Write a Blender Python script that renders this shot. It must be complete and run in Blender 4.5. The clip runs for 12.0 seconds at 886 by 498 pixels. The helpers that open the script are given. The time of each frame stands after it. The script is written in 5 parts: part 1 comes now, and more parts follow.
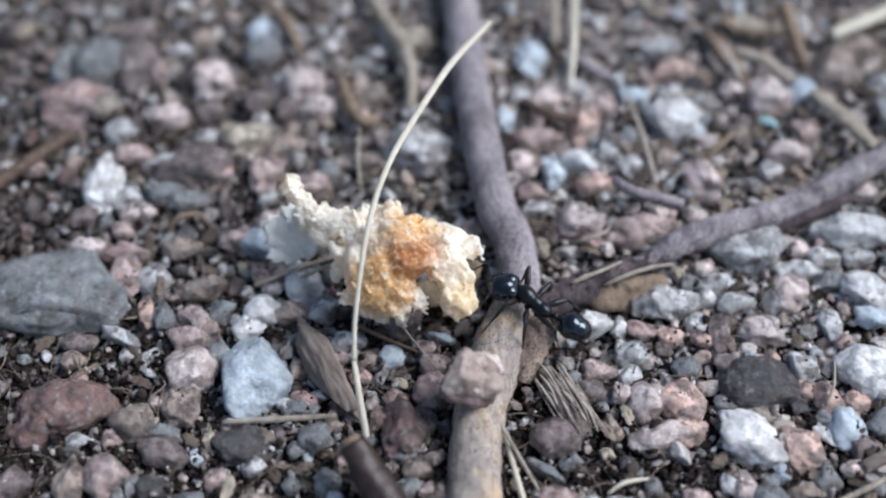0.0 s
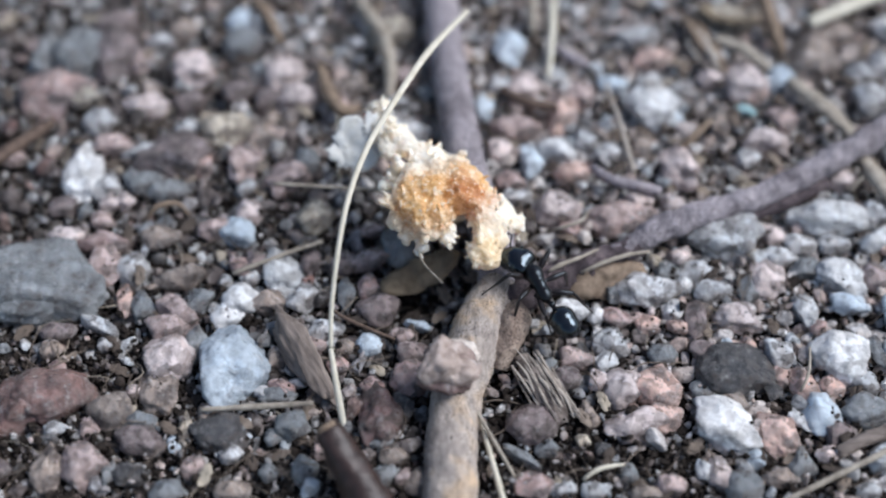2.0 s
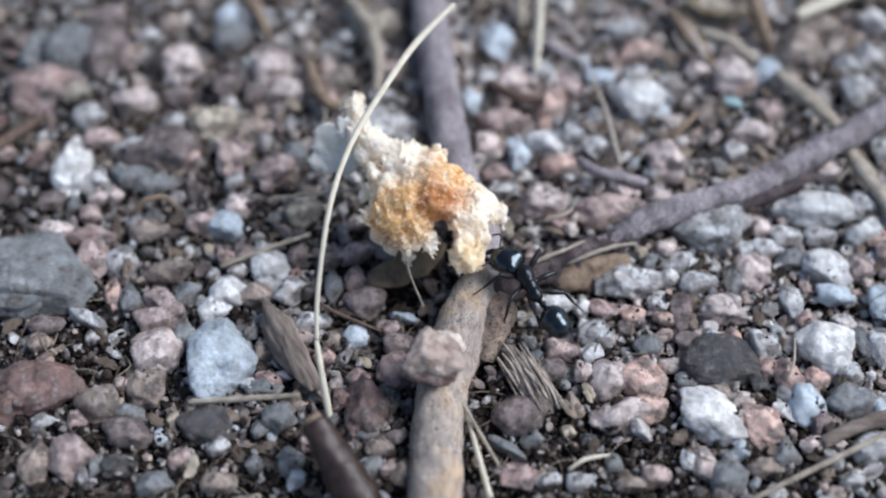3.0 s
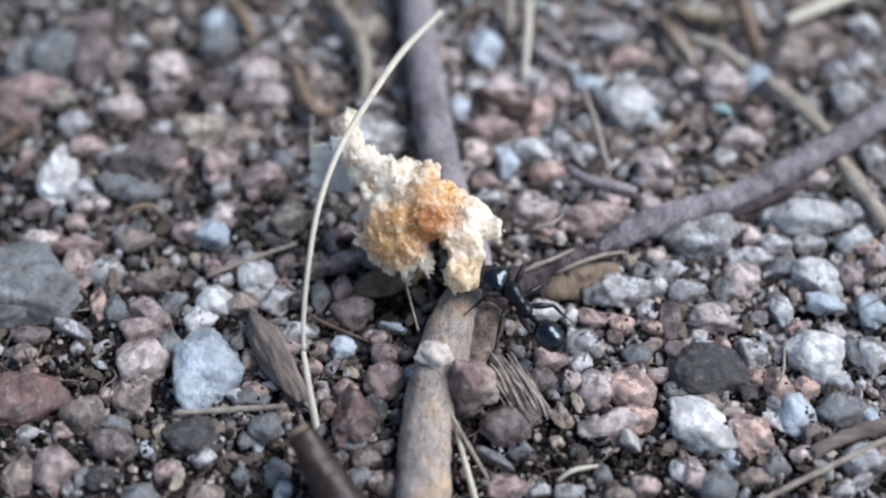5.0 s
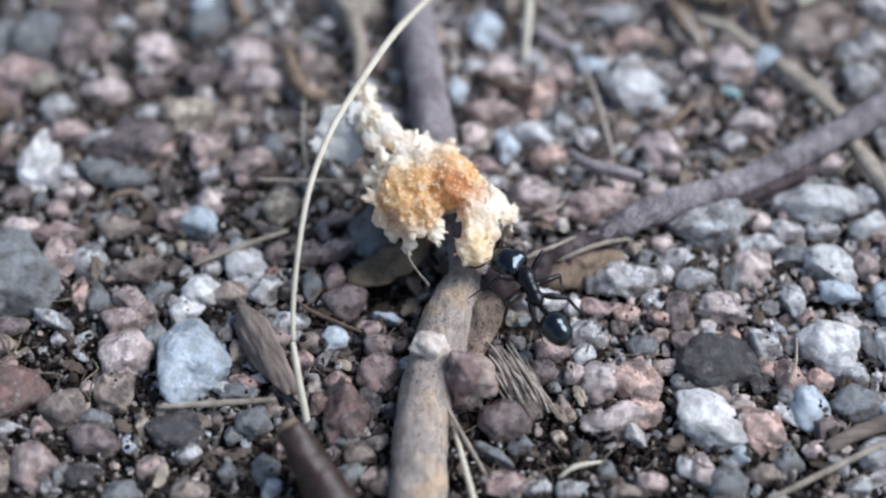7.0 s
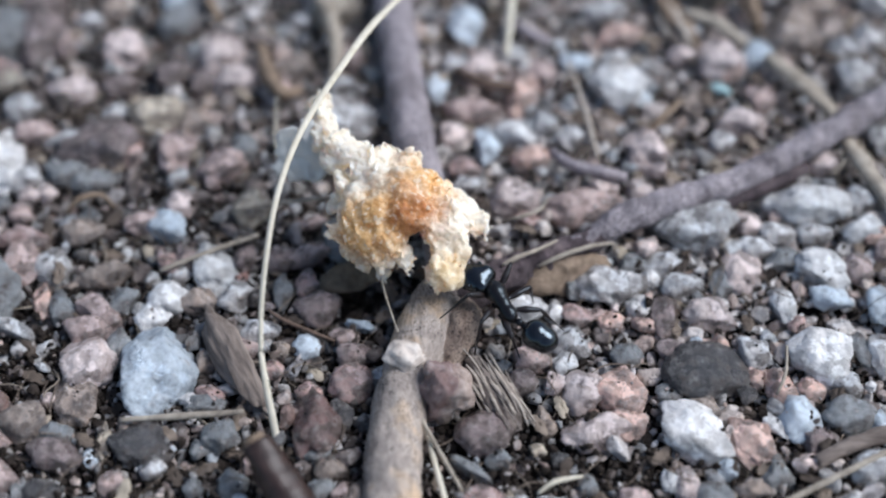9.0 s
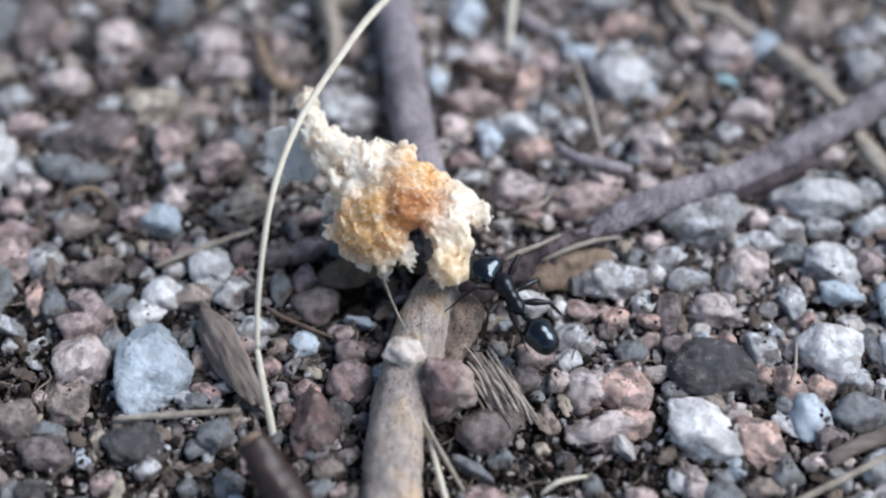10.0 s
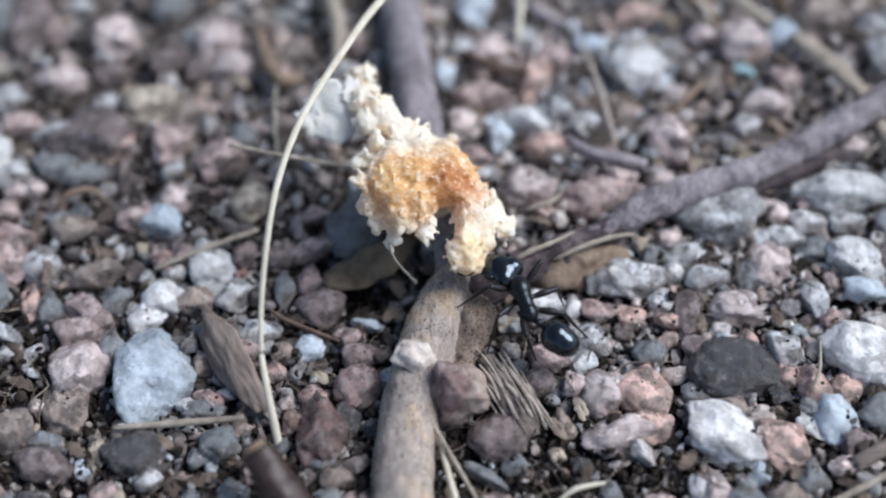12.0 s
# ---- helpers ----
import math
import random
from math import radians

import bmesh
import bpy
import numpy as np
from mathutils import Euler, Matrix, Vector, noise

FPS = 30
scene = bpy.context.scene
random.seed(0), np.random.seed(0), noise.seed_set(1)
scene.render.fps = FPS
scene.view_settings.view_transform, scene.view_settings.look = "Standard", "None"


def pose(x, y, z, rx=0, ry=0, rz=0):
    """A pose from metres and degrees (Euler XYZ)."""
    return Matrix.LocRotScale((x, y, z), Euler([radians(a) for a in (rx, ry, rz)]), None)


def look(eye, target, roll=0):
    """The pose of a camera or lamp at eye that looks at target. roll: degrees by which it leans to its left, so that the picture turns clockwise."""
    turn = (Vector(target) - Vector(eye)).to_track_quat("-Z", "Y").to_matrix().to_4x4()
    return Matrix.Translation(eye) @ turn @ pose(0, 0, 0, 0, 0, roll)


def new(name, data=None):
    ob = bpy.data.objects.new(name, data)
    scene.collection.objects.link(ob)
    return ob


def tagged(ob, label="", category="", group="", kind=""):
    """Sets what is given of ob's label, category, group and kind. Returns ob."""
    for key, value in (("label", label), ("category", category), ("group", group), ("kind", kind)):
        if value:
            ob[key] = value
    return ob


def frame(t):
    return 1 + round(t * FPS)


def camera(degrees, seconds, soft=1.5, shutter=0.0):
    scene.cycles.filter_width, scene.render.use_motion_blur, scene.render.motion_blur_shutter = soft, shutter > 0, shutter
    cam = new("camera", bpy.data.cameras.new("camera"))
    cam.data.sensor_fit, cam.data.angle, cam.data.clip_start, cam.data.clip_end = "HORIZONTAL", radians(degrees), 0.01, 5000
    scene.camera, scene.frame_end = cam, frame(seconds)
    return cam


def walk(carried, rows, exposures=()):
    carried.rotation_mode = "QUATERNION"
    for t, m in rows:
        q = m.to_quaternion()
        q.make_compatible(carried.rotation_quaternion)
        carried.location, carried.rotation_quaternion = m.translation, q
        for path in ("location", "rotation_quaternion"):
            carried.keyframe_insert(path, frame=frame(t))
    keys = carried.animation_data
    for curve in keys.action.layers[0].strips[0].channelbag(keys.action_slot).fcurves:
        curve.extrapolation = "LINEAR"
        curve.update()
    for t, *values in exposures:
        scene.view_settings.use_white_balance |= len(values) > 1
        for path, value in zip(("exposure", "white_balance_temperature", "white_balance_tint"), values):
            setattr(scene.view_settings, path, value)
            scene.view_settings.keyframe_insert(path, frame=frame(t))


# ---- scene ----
cam = camera(32.0, 12.0, soft=2.2)
MM = 0.001
twig = new("forked_twig")
twig.matrix_basis = pose(0.002, -0.012, 0)
cam.data.dof.use_dof = True
cam.data.dof.focus_object = twig
cam.data.dof.aperture_fstop = 15.0
# seconds, place in millimetres, pitch, yaw, roll
ROWS = [
    (0.0, 0.001, -65.266, 83.537, -52.023, -0.000, 0.002),
    (0.5, 0.512, -65.420, 83.597, -52.118, -0.034, 0.043),
    (1.0, 1.067, -65.432, 83.644, -52.360, 0.073, -0.182),
    (1.5, 1.226, -65.742, 83.584, -52.214, -0.010, -0.171),
    (2.0, 1.309, -65.758, 83.612, -52.280, -0.180, -0.029),
    (2.5, 1.691, -65.954, 83.423, -52.375, -0.190, -0.084),
    (3.0, 2.564, -66.243, 83.707, -52.382, 0.137, -0.463),
    (5.0, 2.882, -65.319, 83.644, -52.438, -0.320, -0.212),
    (5.5, 3.097, -64.916, 82.839, -52.464, -0.171, -0.311),
    (6.0, 3.169, -64.369, 81.912, -52.373, -0.171, -0.351),
    (6.5, 3.112, -64.065, 80.787, -52.204, -0.219, -0.353),
    (7.0, 3.414, -63.545, 79.560, -52.287, -0.019, -0.507),
    (9.0, 5.112, -60.699, 76.955, -52.518, 0.223, -0.836),
    (9.5, 5.151, -59.997, 76.324, -52.596, 0.218, -0.822),
    (10.0, 5.084, -59.585, 75.152, -52.584, 0.260, -0.922),
    (10.5, 5.075, -58.951, 74.425, -52.720, 0.383, -1.075),
    (11.0, 5.135, -58.134, 73.981, -52.943, 0.403, -1.114),
    (11.5, 5.063, -57.790, 73.479, -52.770, 0.473, -1.391),
    (12.0, 4.976, -57.445, 72.800, -52.787, 0.737, -1.928),
]
walk(cam, [(t, pose(x * MM, y * MM, z * MM, 0, 0, yaw) @ pose(0, 0, 0, 90 + pitch) @ pose(0, 0, 0, 0, 0, roll)) for t, x, y, z, pitch, yaw, roll in ROWS])

# ---- light: open shade under a bright sky ----
world = bpy.data.worlds.new("sky")
scene.world = world
world.use_nodes = True
wn = world.node_tree.nodes
sky = wn.new("ShaderNodeTexSky")
sky.sky_type, sky.sun_disc = "NISHITA", False
sky.sun_elevation, sky.sun_rotation = radians(49), radians(83)
world.node_tree.links.new(sky.outputs[0], wn["Background"].inputs[0])
wn["Background"].inputs[1].default_value = 0.045
sun = new("sun", bpy.data.lights.new("sun", "SUN"))
sun.data.energy, sun.data.angle, sun.data.color = 1.5, radians(36), (0.9, 0.93, 0.99)
sun.matrix_basis = look((0.62, 0.08, 0.72), (0, 0, 0))
scene.view_settings.exposure = 1.37


# ---- materials ----
def shader(name, roughness=0.8, specular=0.4):
    mat = bpy.data.materials.new(name)
    mat.use_nodes = True
    nt = mat.node_tree
    bsdf = nt.nodes["Principled BSDF"]
    bsdf.inputs["Roughness"].default_value = roughness
    bsdf.inputs["Specular IOR Level"].default_value = specular
    return mat, nt, bsdf


def noise_node(nt, per_mm, detail=4.0, rough=0.6, stretch=None):
    co = nt.nodes.new("ShaderNodeTexCoord")
    out = co.outputs["Object"]
    if stretch:
        mp = nt.nodes.new("ShaderNodeMapping")
        mp.inputs["Scale"].default_value = stretch
        nt.links.new(out, mp.inputs[0])
        out = mp.outputs[0]
    n = nt.nodes.new("ShaderNodeTexNoise")
    n.inputs["Scale"].default_value = per_mm * 1000
    n.inputs["Detail"].default_value, n.inputs["Roughness"].default_value = detail, rough
    nt.links.new(out, n.inputs["Vector"])
    return n


def ramp(nt, source, stops, mode="LINEAR"):
    r = nt.nodes.new("ShaderNodeValToRGB")
    r.color_ramp.interpolation = mode
    els = r.color_ramp.elements
    while len(els) < len(stops):
        els.new(0.5)
    for e, (p, c) in zip(els, stops):
        e.position, e.color = p, (*c, 1) if len(c) == 3 else c
    nt.links.new(source, r.inputs[0])
    return r


def mix(nt, fac, a, b, mode="MIX"):
    m = nt.nodes.new("ShaderNodeMix")
    m.data_type, m.blend_type = "RGBA", mode
    for k, v in ((0, fac), (6, a), (7, b)):
        if isinstance(v, (int, float)):
            m.inputs[k].default_value = v
        elif isinstance(v, tuple):
            m.inputs[k].default_value = (*v, 1)
        else:
            nt.links.new(v, m.inputs[k])
    return m.outputs[2]


def bump(nt, bsdf, heights, strength=0.5, depth=0.1):
    b = nt.nodes.new("ShaderNodeBump")
    b.inputs["Strength"].default_value, b.inputs["Distance"].default_value = strength, depth * MM
    nt.links.new(heights, b.inputs["Height"])
    nt.links.new(b.outputs[0], bsdf.inputs["Normal"])


def grey(c, k):
    return tuple(v * k for v in c)


def minerals(nt, base, per_mm, amount):
    """Breaks a stone's colour into crystals of several minerals, uneven in size."""
    co = nt.nodes.new("ShaderNodeTexCoord")
    warp = nt.nodes.new("ShaderNodeVectorMath")
    warp.operation = "MULTIPLY_ADD"
    nt.links.new(noise_node(nt, per_mm * 2.2, 5, 0.7).outputs["Color"], warp.inputs[0])
    warp.inputs[1].default_value = [1.5 * MM / per_mm] * 3
    nt.links.new(co.outputs["Object"], warp.inputs[2])
    cell = nt.nodes.new("ShaderNodeTexVoronoi")
    cell.inputs["Scale"].default_value = per_mm * 1000
    nt.links.new(warp.outputs[0], cell.inputs["Vector"])
    sep = nt.nodes.new("ShaderNodeSeparateColor")
    nt.links.new(cell.outputs["Color"], sep.inputs[0])
    tone = ramp(nt, sep.outputs[0], [(0.0, (0.28, 0.25, 0.24)), (0.16, (0.7, 0.66, 0.65)), (0.36, (1.0, 0.98, 0.97)), (0.6, (1.15, 1.08, 1.04)), (0.76, (1.45, 1.47, 1.5)), (0.92, (0.62, 0.58, 0.56))], "CONSTANT")
    return mix(nt, amount, base, tone.outputs[0], "MULTIPLY")


def grained(nt, bsdf, base, dark, dirt=0.5):
    """Mineral surface: pale crystals, dark mica flecks, clinging soil and pitted relief at two scales."""
    fine = noise_node(nt, 3.6, 6, 0.75)
    pale = ramp(nt, noise_node(nt, 1.3, 6, 0.7).outputs[0], [(0.56, (0, 0, 0)), (0.66, (0.3, 0.3, 0.3))])
    col = mix(nt, pale.outputs[0], base, (0.74, 0.72, 0.7))
    fl = ramp(nt, fine.outputs[0], [(0.33, (1, 1, 1)), (0.39, (0, 0, 0))])
    col = mix(nt, fl.outputs[0], col, dark)
    dust = ramp(nt, noise_node(nt, 0.9, 10, 0.82).outputs[0], [(0.61 - 0.24 * dirt, (0, 0, 0)), (0.74 - 0.22 * dirt, (0.92, 0.92, 0.92))])
    col = mix(nt, dust.outputs[0], col, (0.07, 0.05, 0.04))
    nt.links.new(col, bsdf.inputs["Base Color"])
    rough = nt.nodes.new("ShaderNodeMix")
    nt.links.new(dust.outputs[0], rough.inputs[0])
    rough.inputs[2].default_value, rough.inputs[3].default_value = bsdf.inputs["Roughness"].default_value, 0.95
    nt.links.new(rough.outputs[0], bsdf.inputs["Roughness"])
    coarse = noise_node(nt, 1.2, 3, 0.6)
    h = nt.nodes.new("ShaderNodeMath")
    h.operation = "MULTIPLY_ADD"
    nt.links.new(coarse.outputs[0], h.inputs[0])
    h.inputs[1].default_value = 1.6
    nt.links.new(fine.outputs[0], h.inputs[2])
    bump(nt, bsdf, h.outputs[0], 0.8, 0.26)


def stone_material(name, colour, other, dirt=0.5, rough=0.2, crystals=0.6):
    mat, nt, bsdf = shader(name, rough, 0.85)
    info = nt.nodes.new("ShaderNodeObjectInfo")
    big = ramp(nt, noise_node(nt, 0.6, 5, 0.65).outputs[0], [(0.36, grey(colour, 1.12)), (0.62, grey(other, 0.85))])
    tone = ramp(nt, info.outputs["Random"], [(0.0, (0.8, 0.8, 0.8)), (1.0, (1.15, 1.12, 1.1))])
    col = minerals(nt, mix(nt, 1.0, big.outputs[0], tone.outputs[0], "MULTIPLY"), 1.7, crystals)
    grained(nt, bsdf, col, grey(colour, 0.3), dirt)
    return mat


STONES = {
    "blue": ("pale blue-grey quartz pebble", (0.61, 0.7, 0.77), (0.49, 0.57, 0.64)),
    "white": ("whitish quartz pebble with dark flecks", (0.84, 0.85, 0.85), (0.66, 0.66, 0.65)),
    "cream": ("cream-coloured crumbly pebble", (0.58, 0.52, 0.42), (0.42, 0.36, 0.28)),
    "pink": ("dusty pink feldspar pebble", (0.5, 0.34, 0.31), (0.46, 0.37, 0.35)),
    "rose": ("pinkish-grey granite pebble", (0.56, 0.44, 0.41), (0.37, 0.28, 0.26)),
    "peach": ("peach-coloured feldspar pebble", (0.74, 0.51, 0.43), (0.56, 0.42, 0.365)),
    "red": ("brick-red angular pebble", (0.3, 0.17, 0.145), (0.25, 0.17, 0.15)),
    "maroon": ("dark maroon gritty pebble", (0.19, 0.11, 0.1), (0.23, 0.16, 0.145)),
    "mauve": ("mauve-brown gritty pebble", (0.31, 0.25, 0.245), (0.24, 0.185, 0.175)),
    "tan": ("tan-grey granite pebble", (0.42, 0.345, 0.29), (0.28, 0.225, 0.195)),
    "slate": ("slate-grey pebble", (0.28, 0.3, 0.31), (0.2, 0.21, 0.215)),
    "charcoal": ("charcoal-dark flat pebble", (0.05, 0.05, 0.052), (0.085, 0.082, 0.083)),
    "blush": ("pinkish-white granite pebble with dark specks", (0.76, 0.66, 0.63), (0.58, 0.47, 0.44)),
    "granite": ("pale grey speckled granite pebble", (0.64, 0.66, 0.67), (0.42, 0.405, 0.395)),
    "cyan": ("small blue-green glassy pebble", (0.36, 0.56, 0.58), (0.3, 0.46, 0.48)),
}
CLEAN = {"blue": 0.2, "white": 0.22, "blush": 0.28, "granite": 0.48, "cyan": 0.0, "peach": 0.4, "red": 0.38, "mauve": 0.62, "tan": 0.55, "maroon": 0.55, "rose": 0.45}
CRYSTALS = {"blush": 0.6, "granite": 0.75, "blue": 0.25, "white": 0.4, "cyan": 0.1, "slate": 0.35, "charcoal": 0.4, "red": 0.5, "peach": 0.65, "rose": 0.65, "tan": 0.6}
STONE_MATS = {k: stone_material("stone_" + k, a, b, CLEAN.get(k, 0.5), crystals=CRYSTALS.get(k, 0.65)) for k, (_, a, b) in STONES.items()}


def gravel_material(name, stops, dirt):
    mat, nt, bsdf = shader(name, 0.34, 0.6)
    geo = nt.nodes.new("ShaderNodeNewGeometry")
    base = ramp(nt, geo.outputs["Random Per Island"], stops)
    grained(nt, bsdf, minerals(nt, base.outputs[0], 1.9, 0.6), (0.05, 0.042, 0.038), dirt)
    return mat


def plain_material(name, a, b, per_mm, rough=0.8, spec=0.3, stretch=None, relief=0.1, flecks=None):
    """Two tones by noise, optional dark flecks, fine relief."""
    mat, nt, bsdf = shader(name, rough, spec)
    n = noise_node(nt, per_mm, 6, 0.65, stretch)
    col = ramp(nt, n.outputs[0], [(0.3, a), (0.7, b)]).outputs[0]
    if flecks:
        f = noise_node(nt, per_mm * 3.2, 3, 0.6, stretch)
        k = ramp(nt, f.outputs[0], [(0.3, (1, 1, 1)), (0.38, (0, 0, 0))])
        col = mix(nt, k.outputs[0], col, flecks)
    nt.links.new(col, bsdf.inputs["Base Color"])
    bump(nt, bsdf, n.outputs[0], 0.6, relief)
    return mat


GRAVEL = gravel_material("gravel_dark_mixed", [
    (0.0, (0.05, 0.042, 0.038)), (0.16, (0.16, 0.132, 0.124)), (0.28, (0.34, 0.285, 0.265)), (0.36, (0.07, 0.058, 0.05)), (0.46, (0.15, 0.152, 0.156)),
    (0.54, (0.44, 0.43, 0.42)), (0.66, (0.28, 0.185, 0.16)), (0.78, (0.42, 0.45, 0.47)), (0.86, (0.15, 0.122, 0.1)), (0.94, (0.66, 0.66, 0.65))], 0.6)
GRAVEL_PALE = gravel_material("gravel_pale_mixed", [
    (0.0, (0.12, 0.1, 0.09)), (0.1, (0.5, 0.42, 0.385)), (0.28, (0.7, 0.68, 0.66)), (0.38, (0.24, 0.235, 0.235)), (0.5, (0.58, 0.63, 0.66)),
    (0.62, (0.65, 0.5, 0.44)), (0.74, (0.46, 0.38, 0.335)), (0.84, (0.82, 0.81, 0.8)), (0.94, (0.62, 0.53, 0.475))], 0.26)


def litter_material():
    mat, nt, bsdf = shader("plant_litter", 0.8, 0.3)
    geo = nt.nodes.new("ShaderNodeNewGeometry")
    base = ramp(nt, geo.outputs["Random Per Island"], [(0.0, (0.05, 0.038, 0.031)), (0.4, (0.15, 0.115, 0.09)), (0.8, (0.27, 0.215, 0.17)), (1.0, (0.45, 0.385, 0.3))])
    n = noise_node(nt, 2.0, 5)
    nt.links.new(mix(nt, 0.5, base.outputs[0], ramp(nt, n.outputs[0], [(0.3, (0.5, 0.5, 0.5)), (0.7, (1.2, 1.2, 1.2))]).outputs[0], "MULTIPLY"), bsdf.inputs["Base Color"])
    bump(nt, bsdf, n.outputs[0], 0.5, 0.08)
    return mat


LITTER = litter_material()
SOIL = plain_material("soil", (0.009, 0.007, 0.006), (0.055, 0.043, 0.036), 1.4, 0.95, 0.15, relief=0.5)


def bark_material(name, pale, mid, dark, warm):
    """Weathered bark: warm worn patches, close dark specks, fine length-wise grain."""
    mat, nt, bsdf = shader(name, 0.85, 0.25)
    base = ramp(nt, noise_node(nt, 0.35, 5, 0.65).outputs[0], [(0.3, mid), (0.52, pale), (0.66, warm)])
    grain = noise_node(nt, 1.6, 6, 0.75, (2.2, 0.6, 2.2))
    col = mix(nt, 0.9, base.outputs[0], ramp(nt, grain.outputs[0], [(0.3, (0.45, 0.45, 0.46)), (0.7, (1.3, 1.28, 1.25))]).outputs[0], "MULTIPLY")
    specks = ramp(nt, noise_node(nt, 7.0, 3, 0.65).outputs[0], [(0.39, (1, 1, 1)), (0.45, (0, 0, 0))])
    where = ramp(nt, noise_node(nt, 0.9, 3).outputs[0], [(0.36, (0, 0, 0)), (0.52, (1, 1, 1))])
    col = mix(nt, mix(nt, 1.0, specks.outputs[0], where.outputs[0], "MULTIPLY"), col, dark)
    nt.links.new(col, bsdf.inputs["Base Color"])
    bump(nt, bsdf, grain.outputs[0], 0.8, 0.22)
    return mat


BARK = bark_material("bark_grey", (0.52, 0.45, 0.4), (0.3, 0.25, 0.225), (0.11, 0.09, 0.08), (0.58, 0.43, 0.3))
BARK_WORN = bark_material("bark_worn", (0.46, 0.36, 0.29), (0.22, 0.155, 0.125), (0.06, 0.045, 0.04), (0.56, 0.44, 0.35))
BARK_DARK = bark_material("bark_purple_grey", (0.38, 0.342, 0.365), (0.17, 0.145, 0.155), (0.075, 0.063, 0.07), (0.5, 0.44, 0.46))
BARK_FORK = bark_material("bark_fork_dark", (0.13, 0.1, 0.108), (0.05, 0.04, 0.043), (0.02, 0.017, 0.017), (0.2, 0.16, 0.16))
CUT = plain_material("cut_wood", (0.5, 0.41, 0.35), (0.86, 0.78, 0.7), 1.8, 0.8, 0.35, relief=0.4, flecks=(0.16, 0.12, 0.1))
STUB = plain_material("brown_stub_bark", (0.018, 0.01, 0.008), (0.06, 0.034, 0.028), 1.5, 0.45, 0.5, relief=0.1)
STRAW = plain_material("pale_straw", (0.56, 0.5, 0.38), (0.72, 0.67, 0.56), 1.2, 0.55, 0.4, (1, 1, 0.2), 0.05)
DRY = plain_material("dry_plant", (0.19, 0.158, 0.125), (0.48, 0.42, 0.345), 1.1, 0.75, 0.3, relief=0.1)
STRAND = plain_material("bleached_fibre", (0.3, 0.25, 0.21), (0.56, 0.49, 0.42), 2.0, 0.85, 0.2, relief=0.2)
WOOD = plain_material("chip_brown", (0.09, 0.07, 0.06), (0.31, 0.255, 0.22), 1.0, 0.85, 0.25, (0.35, 1.8, 1.8), 0.35)
LEAF = plain_material("dry_leaf", (0.085, 0.065, 0.042), (0.26, 0.2, 0.135), 1.1, 0.75, 0.3, relief=0.12)
CHIP = plain_material("fibrous_chip", (0.09, 0.073, 0.062), (0.42, 0.36, 0.31), 1.6, 0.85, 0.2, relief=0.3)
HUSK = plain_material("brown_husk", (0.13, 0.09, 0.06), (0.34, 0.25, 0.18), 1.4, 0.7, 0.3, relief=0.25, flecks=(0.06, 0.045, 0.035))
ROOT = plain_material("rootlet", (0.06, 0.04, 0.03), (0.19, 0.13, 0.1), 2.0, 0.8, 0.3, relief=0.08)


def ant_material(name, colour, rough, coat=0.0):
    mat, nt, bsdf = shader(name, rough, 0.42 if coat == 0 else 0.8)
    bsdf.inputs["Coat Weight"].default_value, bsdf.inputs["Coat Roughness"].default_value = coat * 0.3, 0.08
    # Sky blue of the highlights is put into the specular and coat tints.
    bsdf.inputs["Specular Tint"].default_value = (0.72, 0.88, 1.0, 1.0)
    bsdf.inputs["Coat Tint"].default_value = (0.72, 0.88, 1.0, 1.0)
    n = noise_node(nt, 9.0, 3)
    c = ramp(nt, n.outputs[0], [(0.3, colour), (0.7, grey(colour, 2.0))])
    nt.links.new(c.outputs[0], bsdf.inputs["Base Color"])
    bump(nt, bsdf, n.outputs[0], 0.1, 0.02)
    return mat


ANT_SHINY = ant_material("ant_black_gloss", (0.0035, 0.003, 0.003), 0.17, 0.3)
ANT_DULL = ant_material("ant_black_satin", (0.006, 0.0048, 0.0048), 0.3)
ANT_LEG = ant_material("ant_leg", (0.014, 0.01, 0.009), 0.35)


